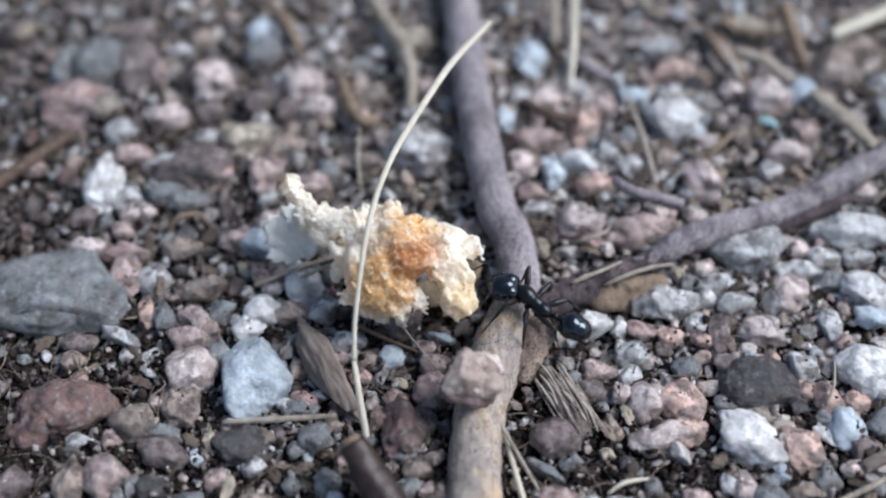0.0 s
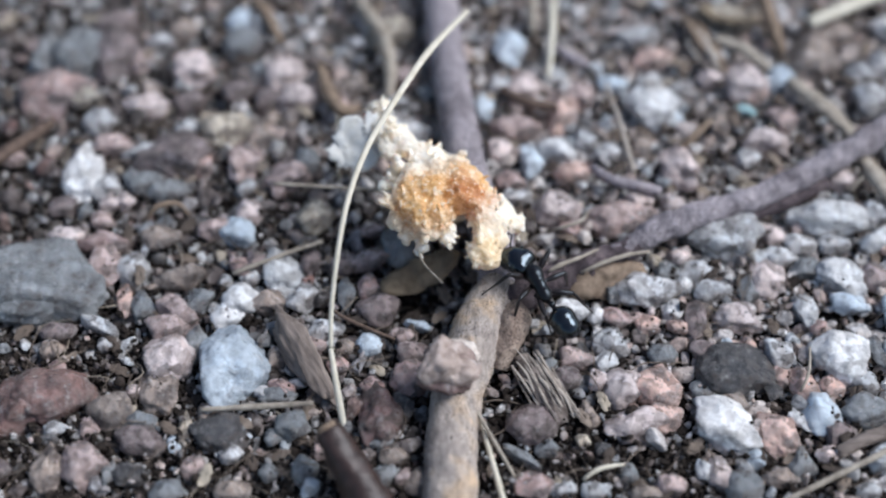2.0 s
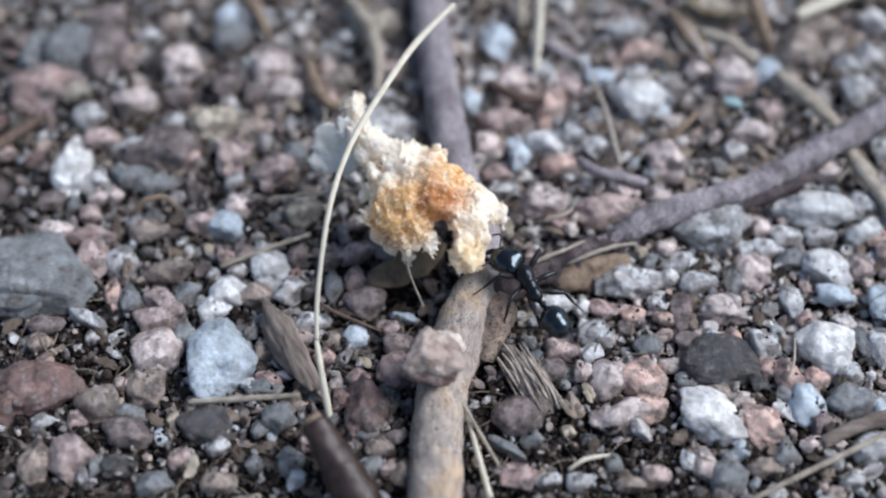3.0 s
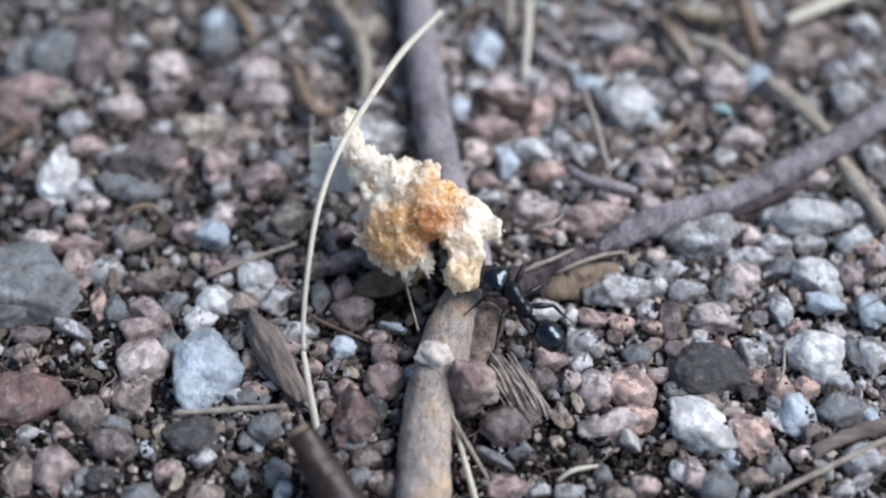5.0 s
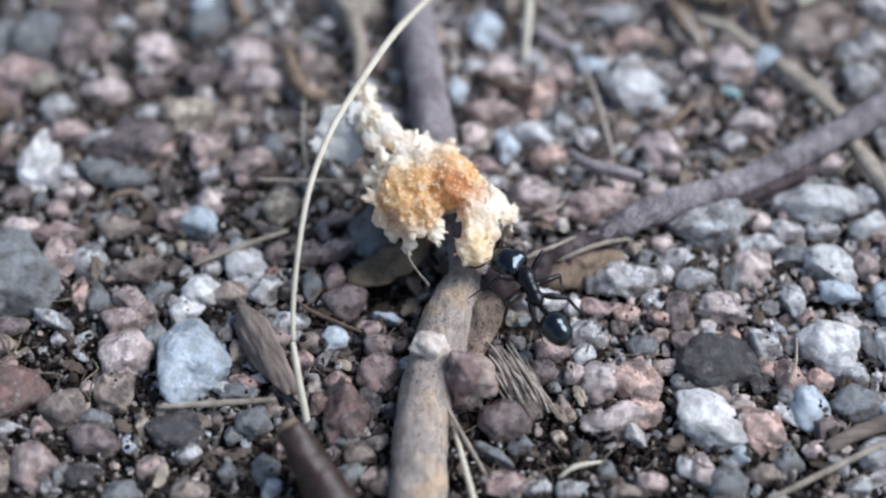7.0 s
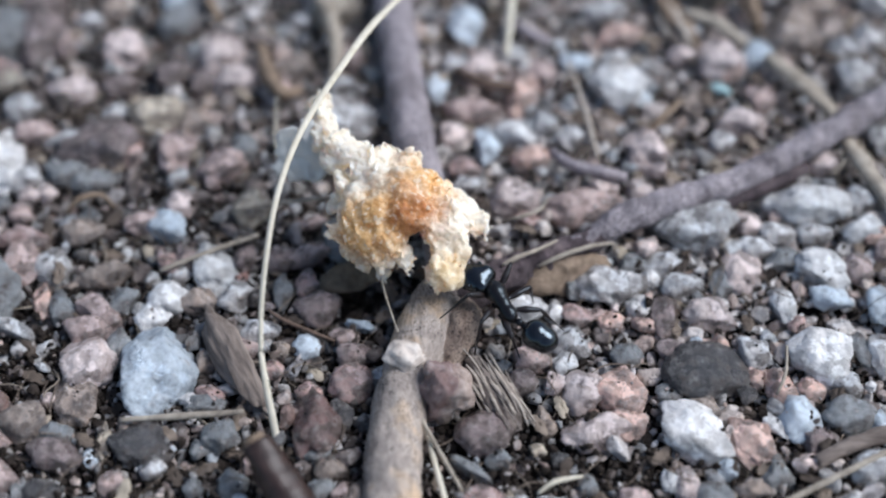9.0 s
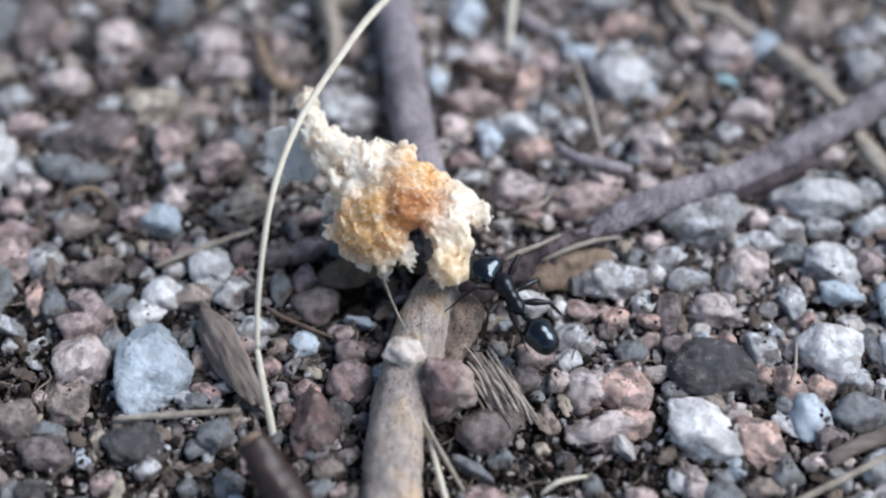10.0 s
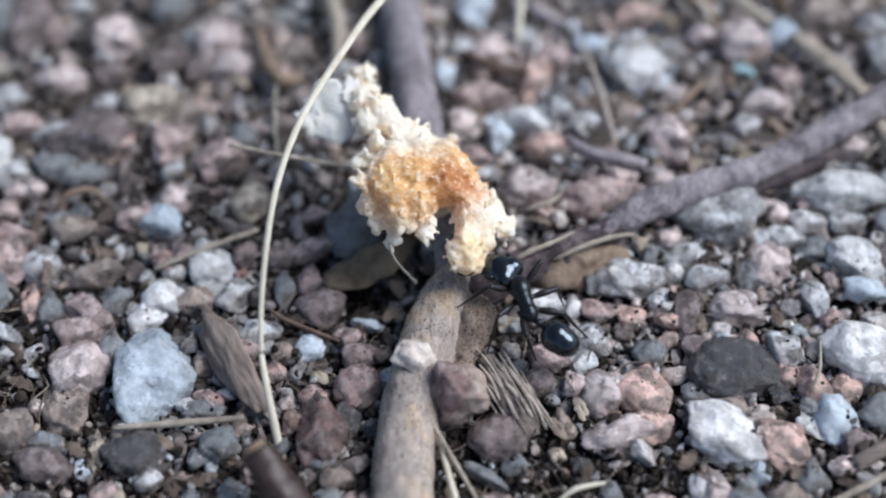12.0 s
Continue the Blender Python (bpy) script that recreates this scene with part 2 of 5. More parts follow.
def bread_material():
    """Cream crumb, with a toasted patch round one spot of the crust."""
    mat, nt, bsdf = shader("bread_crumb", 0.5, 0.4)
    co = nt.nodes.new("ShaderNodeTexCoord")
    fine = noise_node(nt, 2.2, 6, 0.7)
    cream = ramp(nt, fine.outputs[0], [(0.28, (0.76, 0.65, 0.5)), (0.5, (0.84, 0.76, 0.64)), (0.72, (0.9, 0.86, 0.79))])
    toast = ramp(nt, fine.outputs[0], [(0.3, (0.46, 0.21, 0.06)), (0.48, (0.7, 0.4, 0.16)), (0.7, (0.85, 0.64, 0.4))])

    def near(centre, radius):
        d = nt.nodes.new("ShaderNodeVectorMath")
        d.operation = "DISTANCE"
        nt.links.new(co.outputs["Object"], d.inputs[0])
        d.inputs[1].default_value = [c * MM for c in centre]
        w = noise_node(nt, 0.9, 4, 0.6)
        k = nt.nodes.new("ShaderNodeMath")
        k.operation = "MULTIPLY_ADD"
        nt.links.new(w.outputs[0], k.inputs[0])
        k.inputs[1].default_value = -2.4 * MM
        nt.links.new(d.outputs["Value"], k.inputs[2])
        r = nt.nodes.new("ShaderNodeMapRange")
        nt.links.new(k.outputs[0], r.inputs[0])
        r.inputs[1].default_value, r.inputs[2].default_value = (radius - 0.9) * MM, (radius - 2.9) * MM
        return r.outputs[0]

    col = mix(nt, near((-4.42, 1.88, 2.20), 2.7), cream.outputs[0], toast.outputs[0])
    col = mix(nt, near((-6.02, 1.46, 1.00), 2.8), col, toast.outputs[0])
    col = mix(nt, near((-2.53, 4.51, 3.00), 2.4), col, toast.outputs[0])
    golden = ramp(nt, fine.outputs[0], [(0.3, (0.66, 0.46, 0.24)), (0.7, (0.84, 0.7, 0.5))])
    col = mix(nt, near((-0.72, -0.61, 0.40), 2.3), col, golden.outputs[0])
    burnt = ramp(nt, fine.outputs[0], [(0.3, (0.33, 0.11, 0.035)), (0.55, (0.52, 0.22, 0.08)), (0.75, (0.72, 0.5, 0.32))])
    col = mix(nt, near((-3.23, 1.48, 3.00), 2.3), col, burnt.outputs[0])
    grain = ramp(nt, noise_node(nt, 2.8, 2, 0.5).outputs[0], [(0.58, (0, 0, 0)), (0.66, (0.55, 0.55, 0.55))])
    col = mix(nt, grain.outputs[0], col, (0.9, 0.82, 0.68))
    nt.links.new(col, bsdf.inputs["Base Color"])
    bsdf.subsurface_method = "BURLEY"
    bsdf.inputs["Subsurface Weight"].default_value = 0.6
    bsdf.inputs["Subsurface Radius"].default_value = (1.0, 0.65, 0.4)
    bsdf.inputs["Subsurface Scale"].default_value = 1.6 * MM
    bump(nt, bsdf, fine.outputs[0], 0.35, 0.12)
    thin = nt.nodes.new("ShaderNodeBsdfTranslucent")
    nt.links.new(col, thin.inputs[0])
    both = nt.nodes.new("ShaderNodeMixShader")
    both.inputs[0].default_value = 0.15
    nt.links.new(bsdf.outputs[0], both.inputs[1])
    nt.links.new(thin.outputs[0], both.inputs[2])
    nt.links.new(both.outputs[0], nt.nodes["Material Output"].inputs[0])
    return mat


BREAD = bread_material()
FLAKE = plain_material("bread_membrane", (0.84, 0.81, 0.74), (0.94, 0.94, 0.92), 1.2, 0.5, 0.4, relief=0.35)
fnt = FLAKE.node_tree
glow = fnt.nodes.new("ShaderNodeBsdfTranslucent")
glow.inputs[0].default_value = (0.96, 0.88, 0.74, 1)
both = fnt.nodes.new("ShaderNodeMixShader")
both.inputs[0].default_value = 0.22
fnt.links.new(fnt.nodes["Principled BSDF"].outputs[0], both.inputs[1])
fnt.links.new(glow.outputs[0], both.inputs[2])
fnt.links.new(both.outputs[0], fnt.nodes["Material Output"].inputs[0])


# ---- mesh helpers (millimetres) ----
def part(name, bm, material, parent=None, label="", smooth=True):
    me = bpy.data.meshes.new(name)
    for v in bm.verts:
        v.co *= MM
    bm.normal_update()
    bm.to_mesh(me)
    bm.free()
    me.materials.append(material)
    for p in me.polygons:
        p.use_smooth = smooth
    ob = new(name, me)
    ob.parent = parent
    if label:
        tagged(ob, label)
    return ob


def empty(name, x=0, y=0, z=0, rx=0, ry=0, rz=0):
    ob = new(name)
    ob.empty_display_size = 0.002
    ob.matrix_basis = pose(x * MM, y * MM, z * MM, rx, ry, rz)
    return ob


def smooth_path(points, radii, step=0.35):
    """Catmull-Rom through the points, radii alike."""
    p = [Vector(q) for q in points]
    p = [2 * p[0] - p[1], *p, 2 * p[-1] - p[-2]]
    r = [radii[0], *radii, radii[-1]]
    out = []
    for i in range(1, len(p) - 2):
        n = max(2, int((p[i + 1] - p[i]).length / step))
        for k in range(n):
            t = k / n
            a, b, c, d = p[i - 1], p[i], p[i + 1], p[i + 2]
            q = 0.5 * (2 * b + (c - a) * t + (2 * a - 5 * b + 4 * c - d) * t * t + (3 * b - a - 3 * c + d) * t ** 3)
            out.append((q, r[i] + (r[i + 1] - r[i]) * t))
    out.append((p[-2], r[-1]))
    return out


def tube(points, radii, segs=10, step=0.35, rough=0.0, flat=1.0, seed=0.0, bm=None, grain=1.0):
    """A closed round stem along a path, its skin roughened by noise; flat < 1 presses it level."""
    bm = bm or bmesh.new()
    path = smooth_path(points, radii, step)
    rings, side = [], None
    for i, (q, r) in enumerate(path):
        d = (path[min(i + 1, len(path) - 1)][0] - path[max(i - 1, 0)][0]).normalized()
        if side is None:
            side = d.orthogonal().normalized() if abs(d.z) > 0.9 else d.cross(Vector((0, 0, 1))).normalized()
        side = (side - d * side.dot(d)).normalized()
        up = side.cross(d)
        ring = []
        for k in range(segs):
            a = 2 * math.pi * k / segs
            v = side * math.cos(a) + up * math.sin(a) * flat
            w = 1 + rough * (noise.noise((q + v * r) * (0.9 * grain) + Vector((seed, 0, 0))) + 0.5 * noise.noise((q + v * r) * (2.6 * grain)))
            ring.append(bm.verts.new(q + v * r * w))
        rings.append(ring)
    for a, b in zip(rings, rings[1:]):
        for k in range(segs):
            bm.faces.new((a[k], b[k], b[(k + 1) % segs], a[(k + 1) % segs]))
    for ring, q, s in ((rings[0], path[0][0], 1), (rings[-1], path[-1][0], -1)):
        c = bm.verts.new(q)
        for k in range(segs):
            f = (ring[k], ring[(k + 1) % segs], c)
            bm.faces.new(f if s > 0 else f[::-1])
    bmesh.ops.recalc_face_normals(bm, faces=bm.faces)
    return bm


def stone(level, rnd, cuts=13, size=(1, 1, 1), wobble=0.06, crisp=42.0):
    """An angular grain: a polyhedron of random faces with worn edges, then roughened."""
    bm = bmesh.new()
    bmesh.ops.create_icosphere(bm, subdivisions=level, radius=1.0)
    faces = []
    for i in range(cuts):
        z = 1 - 2 * (i + 0.5) / cuts
        a = i * 2.39996 + rnd.uniform(-0.5, 0.5)
        z = max(-0.99, min(0.99, z + rnd.uniform(-0.12, 0.12)))
        k = math.sqrt(1 - z * z)
        faces.append((Vector((k * math.cos(a), k * math.sin(a), z)), rnd.uniform(0.58, 1.0)))
    o = Vector((rnd.uniform(-50, 50), rnd.uniform(-50, 50), 0))
    dirs = np.array([v.co[:] for v in bm.verts])
    sides = np.array([n / h for n, h in faces])
    reach = (np.maximum(dirs @ sides.T, 0) ** crisp).sum(1).clip(0.2) ** (-1 / crisp) * 1.06
    for v, r in zip(bm.verts, reach):
        d = v.co.copy()
        r *= 1 + 1.3 * wobble * noise.noise(d * 1.8 + o) + 0.45 * wobble * noise.noise(d * 5 + o) + 0.2 * wobble * noise.noise(d * 13 + o)
        v.co = Vector((d.x * r * size[0], d.y * r * size[1], d.z * r * size[2]))
    return bm


def lump(bm, x, y, z, rx, ry=None, rz=None, level=3, turn=(0, 0, 0)):
    m = pose(x, y, z, *turn) @ Matrix.Diagonal((rx, ry or rx, rz or rx, 1))
    bmesh.ops.create_icosphere(bm, subdivisions=level, radius=1.0, matrix=m)
    return bm


def oval(a, long, short):
    return 1 / math.sqrt((math.cos(a) / long) ** 2 + (math.sin(a) / short) ** 2)


def plate(outline, thick, bend=0.0, seed=0, rings=5):
    """A thin irregular scrap with thickness: outline from an angle function, bowed and crinkled."""
    bm = bmesh.new()
    n = 28
    layers = []
    for s in (1, -1):
        prev = [bm.verts.new((0, 0, s * thick / 2))]
        grid = [prev]
        for k in range(1, rings + 1):
            ring = []
            for i in range(n):
                a = 2 * math.pi * i / n
                r = outline(a) * k / rings
                x, y = r * math.cos(a), r * math.sin(a)
                edge = 0.4 if k == rings else 1.0
                z = bend * x * x + 0.25 * noise.noise((x * 1.1 + seed, y * 1.1, 0)) + s * thick / 2 * edge
                ring.append(bm.verts.new((x, y, z)))
            grid.append(ring)
        layers.append(grid)
    for grid, s in zip(layers, (1, -1)):
        for i in range(n):
            j = (i + 1) % n
            f = (grid[0][0], grid[1][i], grid[1][j])
            bm.faces.new(f if s > 0 else f[::-1])
            for a, b in zip(grid[1:], grid[2:]):
                f = (a[i], b[i], b[j], a[j])
                bm.faces.new(f if s > 0 else f[::-1])
    top, low = layers[0][-1], layers[1][-1]
    for i in range(n):
        j = (i + 1) % n
        bm.faces.new((top[i], low[i], low[j], top[j]))
    bmesh.ops.recalc_face_normals(bm, faces=bm.faces)
    return bm


def joined(name, prototypes, places, material, label, category, smooth=False):
    """Many grains in one mesh: each place is (which, matrix)."""
    vs, fs, base = [], [], 0
    for which, m in places:
        v, f = prototypes[which]
        r, t = np.array(m.to_3x3()), np.array(m.translation)
        vs.append(v @ r.T + t)
        fs.append(f + base)
        base += len(v)
    vs, fs = np.concatenate(vs) * MM, np.concatenate(fs)
    me = bpy.data.meshes.new(name)
    me.vertices.add(len(vs))
    me.vertices.foreach_set("co", vs.astype(np.float32).ravel())
    me.loops.add(fs.size)
    me.loops.foreach_set("vertex_index", fs.astype(np.int32).ravel())
    me.polygons.add(len(fs))
    me.polygons.foreach_set("loop_start", np.arange(0, fs.size, 3, dtype=np.int32))
    me.update(calc_edges=True)
    me.validate()
    me.polygons.foreach_set("use_smooth", np.full(len(fs), smooth))
    me.materials.append(material)
    return tagged(new(name, me), label, category, kind="stuff")


def arrays(bm):
    bmesh.ops.triangulate(bm, faces=bm.faces)
    bm.verts.index_update()
    v = np.array([q.co[:] for q in bm.verts])
    f = np.array([[q.index for q in p.verts] for p in bm.faces])
    bm.free()
    return v, f


# ---- ground ----
SOIL_Z = -0.95


def soil_height(x, y):
    p = Vector((x, y, 0))
    h = 0.45 * noise.noise(p * 0.16) + 0.28 * noise.noise(p * 0.5 + Vector((9, 0, 0))) + 0.22 * noise.noise(p * 1.4) + 0.12 * noise.noise(p * 3.3)
    fade = 1 / (1 + (math.hypot(x, y) / 200) ** 2)
    # Dip sunk under the crumb to deepen the shade there.
    shade_dip = 1.9 * math.exp(-((x + 0.6) ** 2 + (y + 4.6) ** 2) / 7)
    return SOIL_Z + h * fade - shade_dip


# Bare soil spots; the one at (-1.5, -4.5) darkens the crumb's shade.
PATCHES = ((11, -17.8, 8.5), (7.5, -16, 5), (16, -19, 6.5), (-20, -15, 15), (-6, -18.5, 6.5), (9.5, -16.5, 6), (15, -18.5, 5), (24, -17, 6), (-20.5, -10, 4), (-1.5, -4.5, 5.5), (9, -12.5, 3), (-9, -19.5, 8), (6, -19.5, 7), (-17, -20, 7))


def soil_share(x, y):
    """How much bare crumbly soil shows at a spot, 0 to 1."""
    k = max(max(0.0, 1 - math.hypot(x - a, y - b) / r) for a, b, r in PATCHES)
    return min(1.0, 1.5 * k + max(0.0, 0.9 * noise.noise(Vector((x * 0.12 + 7, y * 0.12, 3)))))


def build_ground():
    """One sheet: fine where the gravel lies, ever coarser out to the horizon."""
    xs = np.arange(-45, 45.01, 0.45).tolist()
    outer, s, q = [], 0.6, 45.0
    while q < 60000:
        s *= 1.35
        q += s
        outer.append(q)
    xs = [-v for v in outer[::-1]] + xs + outer
    me = bpy.data.meshes.new("ground")
    n = len(xs)
    verts = [(x * MM, y * MM, soil_height(x, y) * MM) for y in xs for x in xs]
    faces = [(j * n + i, j * n + i + 1, (j + 1) * n + i + 1, (j + 1) * n + i) for j in range(n - 1) for i in range(n - 1)]
    me.from_pydata(verts, [], faces)
    me.polygons.foreach_set("use_smooth", np.ones(len(faces), bool))
    me.materials.append(SOIL)
    return tagged(new("ground", me), "dark grey-brown gritty soil between the pebbles", "ground", kind="structure")


build_ground()

# ---- the forked twig ----
TRUNK = [(1.7, -26.0, 0.5), (1.85, -20.8, 0.55), (2.1, -15.4, 0.7), (2.8, -11.9, 0.8), (3.9, -8.4, 0.9), (5.2, -5.0, 0.95), (4.85, -0.8, 1.2), (3.6, 2.9, 1.4), (2.65, 9.2, 1.4), (1.7, 17.6, 1.4), (1.3, 24.6, 1.4), (0.6, 34.0, 1.0)]


def build_twig():
    twig.empty_display_size = 0.002
    tagged(twig, "grey-brown forked dead twig lying half sunk in gravel", "twig")
    o = Vector((2, -12, 0))

    def at(points):
        return [Vector(p) - o for p in points]

    part("lower_stem", tube(at(TRUNK[:6]), [1.7, 1.66, 1.6, 1.62, 1.85, 1.4], 30, 0.25, 0.1), BARK, twig, "pale grey-brown bark with dark specks")
    part("upper_stem", tube(at([(5.6, -6.2, 0.9), *TRUNK[5:]]), [1.1, 1.4, 1.42, 1.36, 1.36, 1.36, 1.36, 1.36], 24, 0.3, 0.08, seed=5), BARK_DARK, twig, "purplish grey bark of the upper stem")
    branch = [(4.6, -6.0, 0.9), (7.5, -4.6, 0.6), (11.6, -3.0, 0.7), (14.0, -1.9, 1.1), (17.2, -0.2, 1.6), (23.3, 2.2, 1.6), (27.6, 4.7, 1.6), (35.0, 9.6, 1.7), (46.0, 17.5, 1.2)]
    part("side_branch", tube(at(branch), [1.1, 0.9, 0.7, 0.75, 1.0, 0.88, 0.88, 0.95, 1.0], 22, 0.2, 0.26, seed=9, grain=1.3), BARK_DARK, twig, "thin purplish side branch")
    # Strand on the branch's underside; the shade there is put into its dark bark.
    part("shaded_strand", tube(at([(19.34, 0.01, 0.60), (22.13, 1.21, 0.70), (25.15, 2.42, 0.70), (28.47, 3.99, 0.70)]), [0.35, 0.6, 0.62, 0.4], 14, 0.3, 0.25, seed=31), BARK_FORK, twig, "strand of bark under the side branch, its shade put into dark colour")
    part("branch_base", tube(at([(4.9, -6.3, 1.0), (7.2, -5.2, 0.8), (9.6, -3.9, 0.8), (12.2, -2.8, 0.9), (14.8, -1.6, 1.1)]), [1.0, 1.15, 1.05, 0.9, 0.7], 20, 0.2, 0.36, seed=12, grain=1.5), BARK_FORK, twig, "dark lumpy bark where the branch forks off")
    s = Vector((2.8, -10.85, 1.75)) - o
    stub = part("side_stub", tube([s + Vector((0.5, 0.5, -1.2)), s, s + Vector((-0.25, -0.35, 0.75))], [1.1, 0.95, 0.92], 20, 0.2, 0.12, seed=3), BARK, twig)
    nub = stone(4, random.Random(11), 9, (1.1, 1.05, 0.8), 0.18)
    bmesh.ops.translate(nub, vec=s + Vector((-0.28, -0.4, 0.72)), verts=nub.verts)
    part("cut_end", nub, CUT, stub, "pale broken wood at the stub's end")
    part("node_lump", tube(at([(5.1, -11.2, 0.4), (5.5, -9.9, 1.25), (6.1, -8.2, 1.55), (6.2, -6.6, 0.9)]), [0.5, 0.85, 1.0, 0.6], 24, 0.12, 0.28, seed=7, grain=1.2), BARK_WORN, twig, "worn bark lump beside the fork")
    part("bark_strip", tube(at([(8.46, -4.60, 2.10), (9.33, -4.18, 2.30), (10.64, -3.52, 2.20), (11.91, -2.57, 1.90)]), [0.1, 0.17, 0.15, 0.08], 8, 0.2, 0.5), DRY, twig, "peeling tan bark strip")
    return twig


build_twig()


# ---- standing stub and long straw ----
def build_stub():
    t = tagged(empty("brown_stub", -3.4, -21, 0), "short dark brown broken stem jutting from gravel", "stem")
    o = Vector((-3.4, -21, 0))
    part("stem", tube([Vector(p) - o for p in ((-0.77, -24.11, -1.20), (-2.34, -22.06, 0.60), (-3.73, -20.11, 2.00), (-5.46, -17.59, 3.70))], [1.45, 1.38, 1.2, 0.85], 24, 0.2, 0.14, seed=2), STUB, t)
    part("broken_tip", tube([Vector(p) - o for p in ((-5.33, -17.77, 3.55), (-5.62, -17.35, 3.90))], [0.85, 0.5], 18, 0.08, 0.25, seed=8), HUSK, t, "tan broken tip")
    return t


build_stub()


def build_straw():
    points = [(-4.5, -16.2, -0.9), (-4.75, -15.4, 0.6), (-5.2, -13.5, 2.9), (-5.5, -11.9, 3.9), (-5.45, -10.0, 5.4), (-5.1, -7.6, 7.4), (-4.5, -4.4, 9.0), (-3.35, -0.6, 9.8), (-1.6, 3.3, 10.1), (0.6, 8.0, 9.9), (3.25, 12.6, 9.2)]
    o = Vector(points[0])
    t = tagged(empty("grass_straw", *o), "long pale curved dry grass straw arching over the twig", "grass straw")
    pts = [Vector(p) - o for p in points]
    part("lower_blade", tube(pts[:4], [0.24, 0.23, 0.2, 0.15], 10, 0.3, 0.08, 0.7), STRAW, t)
    part("upper_blade", tube(pts[3:], [0.15, 0.15, 0.16, 0.18, 0.2, 0.22, 0.25, 0.18], 10, 0.3, 0.06, 0.7), STRAW, t)
    return t


build_straw()


# ---- bread crumb dragged by the ant ----
def build_bread():
    root = tagged(empty("bread_crumb", 4.7, -8.1, 5.1), "cream bread crumb with toasted orange-brown crust patch", "bread crumb")
    bm = bmesh.new()
    lumps = (
        (-9.25, 10.70, 2.60, 0.70),
        (-8.98, 9.77, 2.40, 0.66),
        (-8.54, 8.49, 2.30, 0.78),
        (-7.80, 7.49, 2.20, 0.86),
        (-6.98, 6.90, 2.10, 0.90),
        (-8.76, 8.07, 1.70, 0.66),
        (-8.12, 7.07, 1.60, 0.66),
        (-6.16, 6.49, 2.10, 0.97),
        (-5.45, 6.53, 2.20, 0.86),
        (-5.66, 5.63, 1.70, 1.17),
        (-4.65, 6.83, 2.30, 0.66),
        (-3.53, 6.64, 2.60, 0.47),
        (-3.84, 5.89, 2.30, 0.97),
        (-4.84, 4.76, 1.80, 1.36),
        (-3.63, 4.15, 2.20, 1.46),
        (-2.64, 4.84, 2.30, 0.97),
        (-1.84, 4.39, 2.20, 0.88),
        (-1.45, 3.78, 2.00, 0.82),
        (-5.86, 4.22, 1.20, 1.21),
        (-6.46, 3.35, 0.70, 0.94),
        (-6.56, 2.64, 0.30, 0.78),
        (-4.84, 2.93, 1.20, 1.46),
        (-3.44, 2.61, 1.90, 1.36),
        (-2.65, 2.27, 2.00, 0.97),
        (-5.66, 2.13, 0.30, 1.17),
        (-4.45, 1.88, 0.60, 1.17),
        (-4.87, 1.32, -0.30, 0.74),
        (-3.57, 1.28, -0.10, 0.66),
        (-5.17, 1.05, -0.60, 0.43),
        (-3.27, 0.83, -0.50, 0.39),
        (-4.27, 0.97, -0.50, 0.47),
        (-1.27, 2.84, 1.90, 1.07),
        (-0.26, 3.42, 1.80, 0.97),
        (0.52, 2.98, 1.70, 0.70),
        (0.80, 2.42, 1.60, 0.47),
        (-0.45, 4.19, 1.80, 0.70),
        (-0.88, 2.06, 1.60, 0.97),
        (-1.67, 1.65, 1.50, 0.78),
        (-0.69, 1.45, 1.10, 0.94),
        (-0.20, 1.01, 0.70, 0.66),
        (-0.99, 0.84, 0.60, 0.82),
        (-0.50, 0.40, 0.20, 0.78),
        (-1.30, -0.01, 0.10, 0.70),
        (-0.71, -0.29, -0.20, 0.82),
        (-1.30, -0.50, -0.40, 0.55),
        (-7.22, 5.05, 0.20, 0.47),
        (-7.33, 5.86, 0.50, 0.39),
        (-4.49, 4.56, -0.20, 1.36),
        (-3.26, 4.67, 0.30, 1.36),
        (-7.37, 2.60, -0.41, 0.48),
        (-6.45, 2.12, -0.98, 0.60),
        (-5.40, 1.63, -1.46, 0.52),
        (-4.30, 1.13, -1.90, 0.40),
        (-4.53, 1.44, -1.20, 0.40),
        (-7.32, 5.00, -0.10, 0.48),
        (-7.22, 5.41, 1.21, 0.48),
        (-7.77, 7.89, 1.20, 0.44),
        (-7.66, 8.25, 2.35, 0.36))
    for x, y, z, r in lumps:
        lump(bm, x, y, z, r * 1.1, r * 1.1, r * 0.95)
    # torn shards and stringy strands melt into the body
    rnd = random.Random(21)
    for _ in range(420):
        x, y, z, r = lumps[rnd.randrange(len(lumps))]
        d = Vector((rnd.gauss(0, 1), rnd.gauss(0, 1), rnd.gauss(0, 0.8))).normalized()
        p = Vector((x, y, z)) + d * r
        if rnd.random() < 0.45:
            flow = Vector((0.25 + rnd.gauss(0, 0.35), -1 + rnd.gauss(0, 0.3), -0.3 + rnd.gauss(0, 0.3)))
            flow = (flow - d * flow.dot(d)).normalized() * rnd.uniform(0.3, 0.7)
            tube([p - flow + d * 0.02, p + d * 0.12, p + flow + d * 0.05], [0.07, 0.15, 0.08], 6, 0.3, 0.3, bm=bm)
        else:
            side = Matrix.Rotation(rnd.uniform(0, 6.28), 3, d) @ d.orthogonal().normalized() * 0.15
            tube([p - d * 0.1, p + d * rnd.uniform(0.1, 0.2), p + d * rnd.uniform(0.25, 0.55) + side], [0.24, 0.17, 0.07], 6, 0.2, 0.3, 0.6, bm=bm)
    body = part("crumb_body", bm, BREAD, root)
    rm = body.modifiers.new("fuse", "REMESH")
